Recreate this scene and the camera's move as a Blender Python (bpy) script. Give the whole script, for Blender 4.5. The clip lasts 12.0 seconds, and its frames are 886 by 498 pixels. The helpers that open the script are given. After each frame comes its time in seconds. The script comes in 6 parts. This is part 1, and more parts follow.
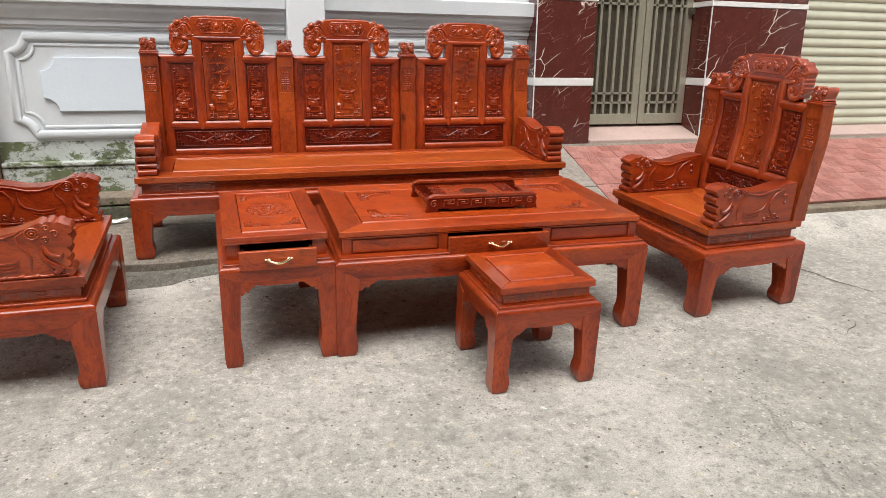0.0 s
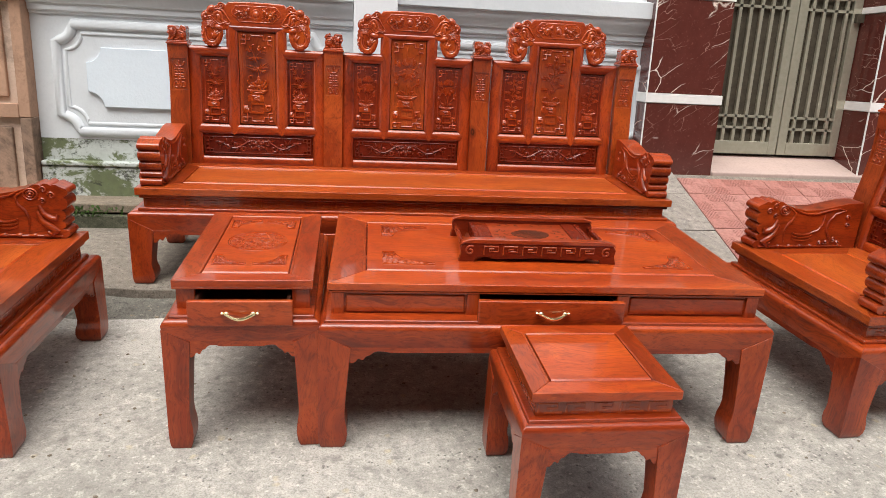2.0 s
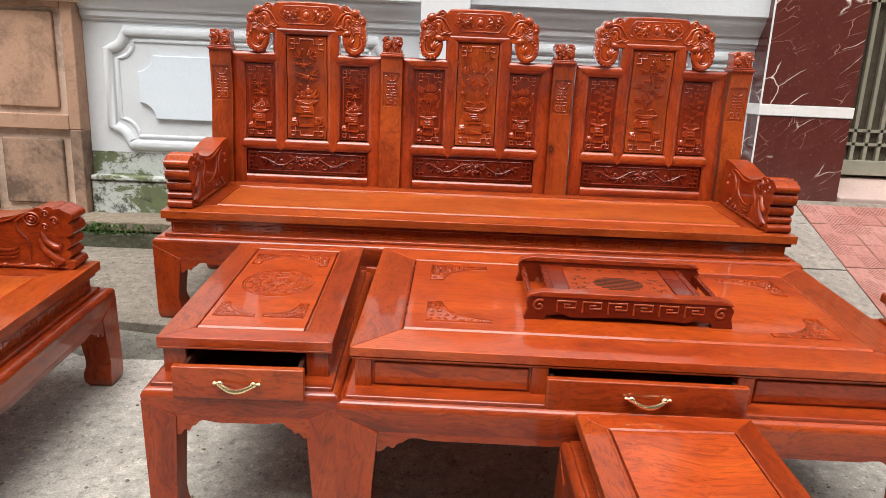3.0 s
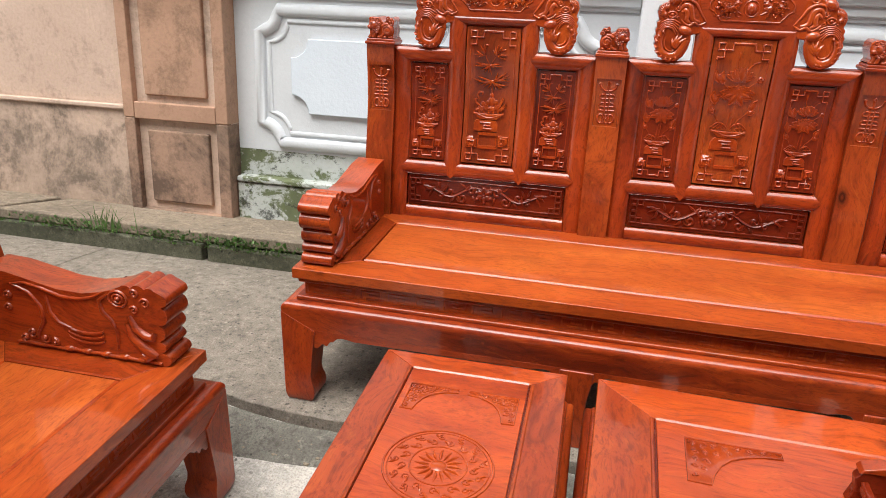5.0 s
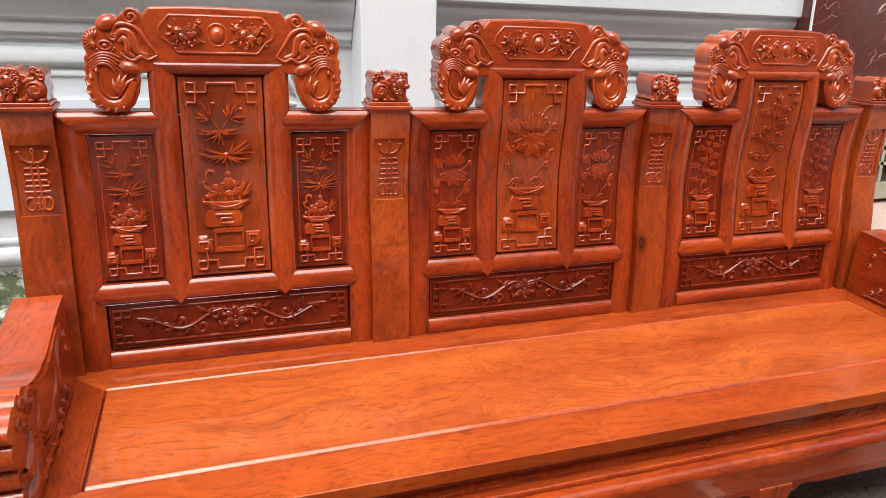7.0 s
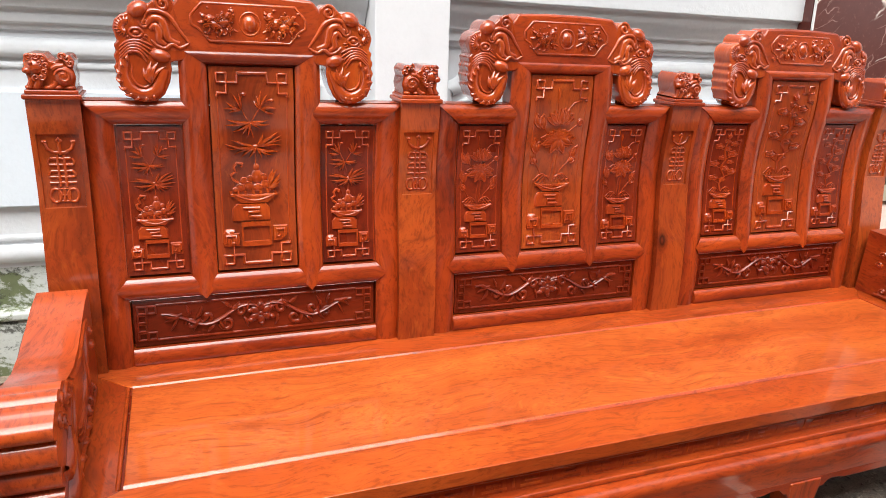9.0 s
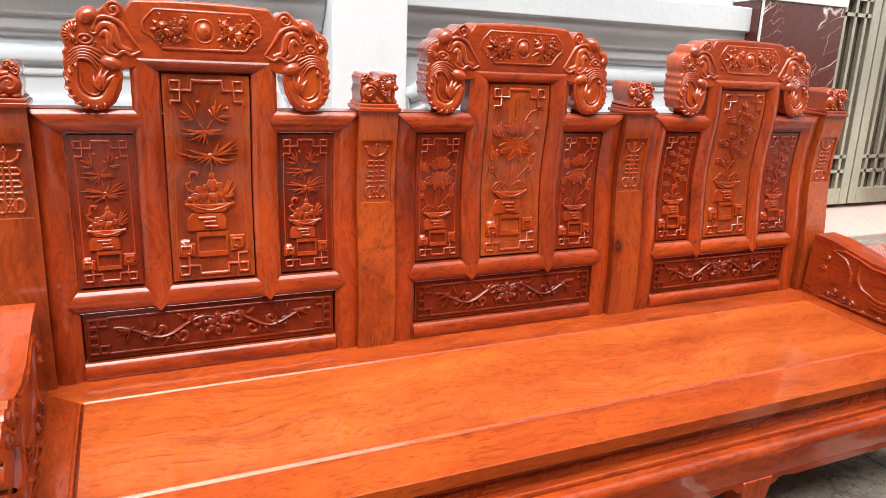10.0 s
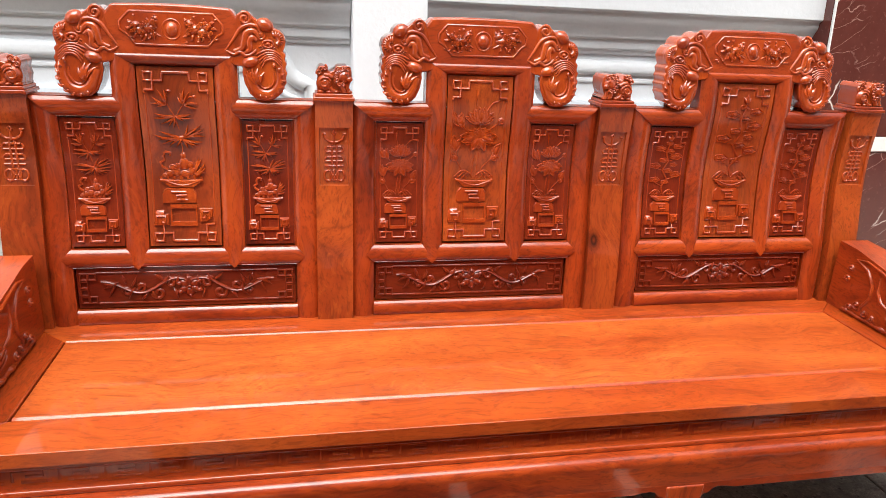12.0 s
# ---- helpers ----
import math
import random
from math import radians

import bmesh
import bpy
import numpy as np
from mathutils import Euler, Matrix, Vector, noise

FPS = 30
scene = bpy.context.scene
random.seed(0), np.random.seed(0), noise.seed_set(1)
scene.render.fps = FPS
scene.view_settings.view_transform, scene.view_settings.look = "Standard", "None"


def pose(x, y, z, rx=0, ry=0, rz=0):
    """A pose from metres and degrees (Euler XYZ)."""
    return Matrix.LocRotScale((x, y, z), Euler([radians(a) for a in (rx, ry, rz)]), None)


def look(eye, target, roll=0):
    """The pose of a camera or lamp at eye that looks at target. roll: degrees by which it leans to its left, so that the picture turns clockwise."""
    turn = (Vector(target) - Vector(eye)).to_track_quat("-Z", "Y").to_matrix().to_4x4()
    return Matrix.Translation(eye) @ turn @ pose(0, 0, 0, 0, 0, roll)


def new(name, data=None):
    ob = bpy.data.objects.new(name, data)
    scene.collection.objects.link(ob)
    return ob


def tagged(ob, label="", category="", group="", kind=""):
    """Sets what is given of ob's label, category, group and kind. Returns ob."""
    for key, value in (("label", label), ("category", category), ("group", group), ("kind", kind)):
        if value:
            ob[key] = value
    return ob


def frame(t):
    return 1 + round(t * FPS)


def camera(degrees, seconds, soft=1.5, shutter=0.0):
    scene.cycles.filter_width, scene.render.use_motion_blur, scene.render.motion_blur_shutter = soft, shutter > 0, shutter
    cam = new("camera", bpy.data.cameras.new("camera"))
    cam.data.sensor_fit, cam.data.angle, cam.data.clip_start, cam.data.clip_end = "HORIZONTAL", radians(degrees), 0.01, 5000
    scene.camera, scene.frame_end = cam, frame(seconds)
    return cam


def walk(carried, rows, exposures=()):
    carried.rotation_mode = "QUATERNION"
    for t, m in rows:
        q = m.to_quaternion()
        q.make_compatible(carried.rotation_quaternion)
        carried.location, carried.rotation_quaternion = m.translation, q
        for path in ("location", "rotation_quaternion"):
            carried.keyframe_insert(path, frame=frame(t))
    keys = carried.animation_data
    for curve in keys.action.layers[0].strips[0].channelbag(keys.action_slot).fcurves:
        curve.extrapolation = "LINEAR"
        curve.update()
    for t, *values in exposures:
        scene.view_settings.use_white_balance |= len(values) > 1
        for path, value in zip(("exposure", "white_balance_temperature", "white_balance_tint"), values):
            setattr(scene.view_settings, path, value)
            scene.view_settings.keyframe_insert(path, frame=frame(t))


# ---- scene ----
cam = camera(65.5, 12.0, soft=0.75)
SLOPE = pose(0, 2.7, 0, 4.0, 0, 0)   # the apron falls four degrees towards the road
# seconds, eye, target and roll, on the sloping apron
PATH = [
    (0, (0.156, -2.597, 1.335), (0.745, -0.803, 0.675), 2.0),
    (0.5, (0.291, -2.385, 1.308), (0.843, -0.579, 0.648), 1.4),
    (1, (0.473, -2.243, 1.285), (0.883, -0.405, 0.611), 1.5),
    (1.5, (0.651, -2.1, 1.266), (0.941, -0.253, 0.555), 3.7),
    (2, (0.662, -1.876, 1.229), (0.92, 0.003, 0.593), 3.3),
    (2.5, (0.728, -1.648, 1.204), (0.939, 0.238, 0.575), 3.6),
    (2.7, (0.791, -1.533, 1.183), (0.846, 0.373, 0.579), 3.2),
    (4.3, (0.63, -0.815, 1.204), (0.599, 1.05, 0.483), 1.4),
    (4.5, (0.635, -0.707, 1.217), (0.529, 1.166, 0.524), 0.2),
    (5, (0.55, -0.501, 1.275), (0.135, 1.304, 0.522), 1.8),
    (5.5, (0.322, -0.343, 1.275), (0.155, 1.536, 0.61), 0.4),
    (6, (0.254, -0.128, 1.285), (0.412, 1.729, 0.56), 1.7),
    (6.5, (0.196, 0.08, 1.283), (0.58, 1.929, 0.625), 0.9),
    (6.7, (0.17, 0.132, 1.278), (0.714, 1.936, 0.608), 1.9),
    (8.3, (0.022, 0.243, 1.228), (0.768, 1.994, 0.614), 2.8),
    (8.5, (0.025, 0.243, 1.243), (0.79, 1.979, 0.609), 2.7),
    (9, (0.014, 0.235, 1.231), (0.712, 1.997, 0.591), 3.3),
    (9.5, (0.013, 0.234, 1.236), (0.772, 1.983, 0.632), 3.8),
    (10, (0.013, 0.237, 1.241), (0.821, 1.957, 0.619), 3.9),
    (10.5, (0.022, 0.242, 1.237), (0.82, 1.965, 0.611), 3.7),
    (11, (0.122, 0.143, 1.258), (0.803, 1.903, 0.594), 1.1),
    (11.5, (0.321, -0.024, 1.249), (0.823, 1.793, 0.581), 2.4),
    (12, (0.483, -0.007, 1.27), (0.861, 1.843, 0.61), 2.8),
]
walk(cam, [(t, SLOPE @ look(eye, target, roll)) for t, eye, target, roll in PATH],
     exposures=[(0.0, 0.92), (2.5, 1.10), (4.5, 1.16), (6.5, 1.16), (9.0, 1.39), (12.0, 1.46)])


def on_slope(x, y, turn=0.0):
    return SLOPE @ pose(x, y, 0, 0, 0, turn)


# ---------------------------------------------------------------- light
world = bpy.data.worlds.new("overcast_sky")
scene.world = world
world.use_nodes = True
wn = world.node_tree
wn.nodes.clear()
sky = wn.nodes.new("ShaderNodeTexSky")
sky.sky_type, sky.sun_disc = "NISHITA", False
SUN_EL, SUN_AZ = radians(63), radians(196)
sky.sun_elevation, sky.sun_rotation = SUN_EL, SUN_AZ
sky.dust_density, sky.air_density = 4.0, 1.0
hs = wn.nodes.new("ShaderNodeHueSaturation")
hs.inputs["Saturation"].default_value = 0.25
bgn = wn.nodes.new("ShaderNodeBackground")
bgn.inputs["Strength"].default_value = 0.122
won = wn.nodes.new("ShaderNodeOutputWorld")
wn.links.new(sky.outputs[0], hs.inputs["Color"])
wn.links.new(hs.outputs[0], bgn.inputs["Color"])
wn.links.new(bgn.outputs[0], won.inputs["Surface"])
sun = new("sun", bpy.data.lights.new("sun", "SUN"))
sun.data.energy, sun.data.angle, sun.data.color = 1.7, radians(52), (1.0, 0.97, 0.92)
sun.matrix_world = look((0, 0, 20), (-20 * math.sin(SUN_AZ) / math.tan(SUN_EL), -20 * math.cos(SUN_AZ) / math.tan(SUN_EL), 0))


# ---------------------------------------------------------------- materials
class Nodes:
    """A small wrapper that makes a principled material and its nodes."""

    def __init__(self, name, rough=0.6, metal=0.0, coat=0.0, spec=0.5):
        self.mat = bpy.data.materials.new(name)
        self.mat.use_nodes = True
        self.t = self.mat.node_tree
        self.p = self.t.nodes["Principled BSDF"]
        self.p.inputs["Roughness"].default_value = rough
        self.p.inputs["Metallic"].default_value = metal
        self.p.inputs["Coat Weight"].default_value = coat
        self.p.inputs["Coat Roughness"].default_value = 0.06
        self.p.inputs["Specular IOR Level"].default_value = spec

    def put(self, socket, value):
        if hasattr(value, "is_output"):
            self.t.links.new(value, socket)
        else:
            socket.default_value = value

    def coords(self, scale=(1, 1, 1), shuffle=False):
        tc = self.t.nodes.new("ShaderNodeTexCoord").outputs["Object"]
        if shuffle:
            oi = self.t.nodes.new("ShaderNodeObjectInfo").outputs["Random"]
            tc = self.vec("ADD", tc, self.vec("MULTIPLY", self.combine(oi), (7.3, 5.1, 9.7)))
        mp = self.t.nodes.new("ShaderNodeMapping")
        mp.inputs["Scale"].default_value = scale
        self.put(mp.inputs["Vector"], tc)
        return mp.outputs[0]

    def combine(self, v):
        n = self.t.nodes.new("ShaderNodeCombineXYZ")
        for s in n.inputs:
            self.put(s, v)
        return n.outputs[0]

    def vec(self, op, a, b):
        n = self.t.nodes.new("ShaderNodeVectorMath")
        n.operation = op
        self.put(n.inputs[0], a), self.put(n.inputs[1], b)
        return n.outputs[0]

    def math(self, op, a, b=0.5, clamp=False):
        n = self.t.nodes.new("ShaderNodeMath")
        n.operation, n.use_clamp = op, clamp
        self.put(n.inputs[0], a), self.put(n.inputs[1], b)
        return n.outputs[0]

    def noise(self, co, scale, detail=4, rough=0.55, twist=0.0):
        n = self.t.nodes.new("ShaderNodeTexNoise")
        n.inputs["Scale"].default_value, n.inputs["Detail"].default_value = scale, detail
        n.inputs["Roughness"].default_value, n.inputs["Distortion"].default_value = rough, twist
        self.put(n.inputs["Vector"], co)
        return n.outputs["Fac"]

    def noise3(self, co, scale, detail=3):
        n = self.t.nodes.new("ShaderNodeTexNoise")
        n.inputs["Scale"].default_value, n.inputs["Detail"].default_value = scale, detail
        self.put(n.inputs["Vector"], co)
        return n.outputs["Color"]

    def voronoi(self, co, scale, feature="F1", out="Distance"):
        n = self.t.nodes.new("ShaderNodeTexVoronoi")
        n.feature = feature
        n.inputs["Scale"].default_value = scale
        self.put(n.inputs["Vector"], co)
        return n.outputs[out]

    def ramp(self, fac, *stops):
        n = self.t.nodes.new("ShaderNodeValToRGB")
        e = n.color_ramp.elements
        while len(e) < len(stops):
            e.new(0.5)
        for k, (p, c) in zip(e, stops):
            k.position = p
            k.color = (c, c, c, 1) if isinstance(c, (int, float)) else (*c, 1)
        self.put(n.inputs[0], fac)
        return n.outputs[0]

    def mix(self, fac, a, b, mode="MIX"):
        n = self.t.nodes.new("ShaderNodeMix")
        n.data_type, n.blend_type = "RGBA", mode
        self.put(n.inputs[0], fac)
        self.put(n.inputs[6], a if hasattr(a, "is_output") else (*a, 1))
        self.put(n.inputs[7], b if hasattr(b, "is_output") else (*b, 1))
        return n.outputs[2]

    def random(self):
        return self.t.nodes.new("ShaderNodeObjectInfo").outputs["Random"]

    def axis(self, co, k):
        n = self.t.nodes.new("ShaderNodeSeparateXYZ")
        self.put(n.inputs[0], co)
        return n.outputs[k]

    def bump(self, height, strength, dist=0.002):
        n = self.t.nodes.new("ShaderNodeBump")
        n.inputs["Strength"].default_value, n.inputs["Distance"].default_value = strength, dist
        self.put(n.inputs["Height"], height)
        self.put(self.p.inputs["Normal"], n.outputs[0])

    def done(self, color, rough=None):
        self.put(self.p.inputs["Base Color"], color if hasattr(color, "is_output") else (*color, 1))
        if rough is not None:
            self.put(self.p.inputs["Roughness"], rough)
        return self.mat


def wood(name, along, light, mid, dark, rough=0.38, coat=0.72, figure=1.0, knot=None):
    """Varnished hardwood: along is the axis of the grain; knot: the place of one large dark knot."""
    m = Nodes(name, rough, coat=coat, spec=0.22)
    s = [1.0, 1.0, 1.0]
    s[along] = 0.15
    co = m.coords(tuple(s), shuffle=True)
    round_co = m.coords((1, 1, 1), shuffle=True)
    sway = m.vec("MULTIPLY", m.vec("SUBTRACT", m.noise3(round_co, 3.2, 2), (0.5, 0.5, 0.5)), (0.16, 0.16, 0.16))
    co = m.vec("ADD", co, sway)
    blotch = m.noise(co, 6.0, 4, 0.55, 0.4)
    fine = m.noise(co, 130.0, 4, 0.6)
    pores = m.noise(co, 310.0, 2, 0.5)
    bands = m.noise(co, 5.0, 2, 0.45, 0.8)
    rings = m.math("PINGPONG", m.math("MULTIPLY", bands, 17.0), 1.0)
    where = m.ramp(m.noise(round_co, 4.0, 3), (0.38, 0.1), (0.62, 1.0))
    ring = m.math("MULTIPLY", m.math("POWER", rings, 4.0), where)
    base = m.ramp(blotch, (0.24, dark), (0.40, mid), (0.60, light), (0.78, tuple(min(1.0, c * k) for c, k in zip(light, (1.15, 1.40, 1.4)))))
    base = m.mix(m.math("MULTIPLY", ring, 0.34 * figure), base, dark)
    base = m.mix(m.ramp(fine, (0.50, 0.0), (0.64, 0.30 * figure)), base, dark)
    base = m.mix(m.ramp(pores, (0.58, 0.0), (0.66, 0.18 * figure)), base, dark)
    cloud = m.noise(round_co, 9.0, 5, 0.62, 0.8)
    base = m.mix(m.ramp(cloud, (0.50, 0.0), (0.78, 0.34)), base, dark)
    fleck = m.noise(co, 60.0, 3, 0.7, 0.4)
    base = m.mix(m.ramp(fleck, (0.28, 0.40), (0.44, 0.0)), base, tuple(min(1.0, c * k) for c, k in zip(light, (1.2, 1.6, 1.6))))
    tone = m.math("MULTIPLY", m.random(), 0.22)
    base = m.mix(tone, base, mid)
    knots = m.voronoi(m.coords((2.2, 2.2, 2.2), shuffle=True), 1.3)
    base = m.mix(m.ramp(knots, (0.0, 0.85), (0.035, 0.45), (0.07, 0.0)), base, tuple(c * 0.35 for c in dark))
    if knot:
        off = m.vec("MULTIPLY", m.vec("SUBTRACT", m.vec("ADD", m.coords(), m.vec("MULTIPLY", sway, (0.12, 0.0, 0.35))), knot), (46.0, 0.0, 24.0))
        ln = m.t.nodes.new("ShaderNodeVectorMath")
        ln.operation = "LENGTH"
        m.put(ln.inputs[0], off)
        far = ln.outputs["Value"]
        rim = m.math("PINGPONG", m.math("MULTIPLY", far, 3.0), 1.0)
        base = m.mix(m.math("MULTIPLY", m.ramp(far, (0.3, 0.95), (0.75, 0.55), (1.8, 0.0)), m.math("ADD", m.math("MULTIPLY", rim, 0.5), 0.5)), base, tuple(c * 0.45 for c in dark))
    m.bump(m.math("ADD", fine, m.math("MULTIPLY", cloud, 2.0)), 0.16, 0.0010)
    return m.done(base, m.ramp(m.noise(co, 9, 3), (0.3, rough * 0.8), (0.8, rough * 1.25)))


# frames darker, seats and tops paler: board tone plus top light in the colour
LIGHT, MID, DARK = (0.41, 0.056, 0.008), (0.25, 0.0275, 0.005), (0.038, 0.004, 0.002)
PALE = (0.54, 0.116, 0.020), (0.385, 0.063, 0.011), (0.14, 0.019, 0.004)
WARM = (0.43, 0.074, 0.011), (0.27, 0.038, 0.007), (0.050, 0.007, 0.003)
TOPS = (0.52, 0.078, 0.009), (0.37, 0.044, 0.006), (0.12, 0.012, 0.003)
WOOD_X = wood("varnished_wood_lengthwise", 0, LIGHT, MID, DARK, figure=1.35)
WOOD_Y = wood("varnished_wood_deep", 1, LIGHT, MID, DARK, figure=1.35)
WOOD_Z = wood("varnished_wood_upright", 2, LIGHT, MID, DARK, figure=1.35)
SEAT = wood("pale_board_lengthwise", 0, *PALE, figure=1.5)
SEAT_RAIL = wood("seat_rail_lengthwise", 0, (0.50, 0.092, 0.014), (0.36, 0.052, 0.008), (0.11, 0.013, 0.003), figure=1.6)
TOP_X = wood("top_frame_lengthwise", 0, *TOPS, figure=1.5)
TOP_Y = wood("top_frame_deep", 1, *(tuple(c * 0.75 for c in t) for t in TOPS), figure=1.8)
WARM_Z = wood("warm_panel_wood", 2, *WARM, figure=1.3)
KNOTTED_Z = wood("knotty_panel_wood", 2, *WARM, figure=1.3, knot=(1.574, 0.0, 0.665))
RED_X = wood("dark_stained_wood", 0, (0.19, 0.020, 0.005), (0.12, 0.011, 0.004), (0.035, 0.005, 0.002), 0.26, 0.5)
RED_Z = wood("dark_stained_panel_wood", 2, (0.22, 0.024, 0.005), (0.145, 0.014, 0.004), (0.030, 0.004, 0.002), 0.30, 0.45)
CARVE = wood("carved_wood", 2, (0.44, 0.064, 0.008), (0.31, 0.037, 0.005), (0.09, 0.010, 0.003), 0.26, 1.0, 0.7)
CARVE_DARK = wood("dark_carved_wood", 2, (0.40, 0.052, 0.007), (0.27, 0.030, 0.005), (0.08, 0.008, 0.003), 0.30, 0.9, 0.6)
# near-black tone for drawer boxes, case floors and the tray's drawn openings
BLACKISH = wood("near_black_wood", 0, (0.05, 0.016, 0.008), (0.04, 0.012, 0.006), (0.015, 0.005, 0.003), 0.6, 0.0)


def mat_brass():
    m = Nodes("polished_brass", 0.2, 1.0)
    return m.done(m.ramp(m.noise(m.coords(), 60), (0.3, (0.92, 0.74, 0.40)), (0.7, (0.98, 0.84, 0.54))))


def mat_concrete(name, base, low, wear=0.5, grit=1.0, chips=0.0):
    """Worn concrete: a pale cement film, patches where the gravel shows, pits, stains and hair cracks."""
    m = Nodes(name, 0.88, spec=0.3)
    co = m.coords()
    big, mid = m.noise(co, 0.8, 6, 0.62, 0.5), m.noise(co, 4.5, 7, 0.68, 0.3)
    small, fine = m.noise(co, 28.0, 6, 0.7), m.noise(co, 170.0, 3, 0.6)
    bare = m.ramp(m.noise(co, 1.7, 6, 0.65, 0.6), (0.42, 0.0), (0.60, 1.0))
    c = m.mix(m.ramp(big, (0.36, 0.0), (0.66, 1.0)), base, low)
    c = m.mix(m.ramp(mid, (0.34, 0.45), (0.47, 0.20), (0.53, 0.0)), c, tuple(v * 0.62 for v in low))
    c = m.mix(m.ramp(mid, (0.60, 0.0), (0.78, 0.5)), c, tuple(min(1.0, v * 1.30) for v in base))
    c = m.mix(m.ramp(small, (0.36, 0.65), (0.47, 0.0)), c, tuple(v * 0.50 for v in low))
    c = m.mix(m.ramp(small, (0.55, 0.0), (0.62, 0.55)), c, tuple(min(1.0, v * 1.35) for v in base))
    warp = m.vec("ADD", co, m.vec("MULTIPLY", m.noise3(co, 34), (0.030, 0.030, 0.030)))
    cells, tone = m.voronoi(warp, 62.0), m.voronoi(warp, 62.0, out="Color")
    stone = m.math("MULTIPLY", m.ramp(cells, (0.28, 1.0), (0.42, 0.0)), m.ramp(m.axis(tone, 0), (0.46, 0.0), (0.50, 1.0)))
    stone = m.math("MULTIPLY", stone, m.math("ADD", m.math("MULTIPLY", bare, 0.85), 0.15))
    c = m.mix(m.math("MULTIPLY", stone, grit), c, m.ramp(m.axis(tone, 1), (0.0, tuple(v * 0.35 for v in low)), (0.5, low), (1.0, tuple(min(1.0, v * 1.35) for v in base))))
    if chips:
        for scale, lo, tint in ((36.0, 0.80, tuple(min(1.0, v * 1.45) for v in base)), (30.0, 0.95, tuple(v * 0.25 for v in low)), (15.0, 0.84, (0.52, 0.45, 0.32)), (11.0, 0.95, tuple(v * 0.35 for v in low))):
            cell = m.voronoi(m.vec("ADD", warp, (scale, 0.0, 0.0)), scale)
            pick = m.axis(m.voronoi(m.vec("ADD", warp, (scale, 0.0, 0.0)), scale, out="Color"), 0)
            spot = m.math("MULTIPLY", m.ramp(cell, (0.09, 1.0), (0.24, 0.0)), m.ramp(pick, (lo, 0.0), (lo + 0.02, 1.0)))
            c = m.mix(m.math("MULTIPLY", spot, 0.85 * chips), c, tint)
        stain = m.noise(co, 1.5, 8, 0.72, 0.25)
        c = m.mix(m.ramp(stain, (0.53, 0.0), (0.66, 0.50)), c, tuple(v * 0.55 for v in low))
        c = m.mix(m.ramp(stain, (0.34, 0.50), (0.46, 0.0)), c, tuple(min(1.0, v * 1.25) for v in base))
    pits = m.voronoi(co, 34.0)
    pit = m.math("MULTIPLY", m.ramp(pits, (0.08, 1.0), (0.17, 0.0)), m.ramp(m.axis(m.voronoi(co, 34.0, out="Color"), 2), (0.72, 0.0), (0.76, 1.0)))
    c = m.mix(m.math("MULTIPLY", pit, 0.8), c, tuple(v * 0.25 for v in low))
    c = m.mix(m.ramp(fine, (0.36, 0.5), (0.55, 0.0)), c, tuple(v * 0.55 for v in low))
    crack = m.voronoi(m.vec("ADD", co, m.vec("MULTIPLY", m.combine(m.noise(co, 2.2, 6)), (0.8, 0.8, 0.8))), 0.42, "DISTANCE_TO_EDGE")
    c = m.mix(m.math("MULTIPLY", m.ramp(crack, (0.0, 0.8 * wear), (0.004, 0.0)), m.ramp(m.noise(co, 1.1, 2), (0.45, 0.0), (0.55, 1.0))), c, tuple(v * 0.25 for v in low))
    h = m.math("ADD", m.math("MULTIPLY", small, 1.2), m.math("SUBTRACT", m.math("MULTIPLY", stone, 0.5), m.math("MULTIPLY", pit, 0.9)))
    m.bump(m.math("ADD", h, m.math("MULTIPLY", fine, 0.25)), 0.55, 0.008)
    return m.done(c)


CONCRETE = mat_concrete("worn_concrete", (0.50, 0.472, 0.422), (0.365, 0.343, 0.304), chips=1.0)
SLAB = mat_concrete("gutter_concrete", (0.265, 0.230, 0.188), (0.180, 0.156, 0.127))
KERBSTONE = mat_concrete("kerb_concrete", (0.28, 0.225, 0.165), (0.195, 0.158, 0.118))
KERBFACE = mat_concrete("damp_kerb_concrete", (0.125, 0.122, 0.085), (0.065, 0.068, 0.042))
BRASS = mat_brass()


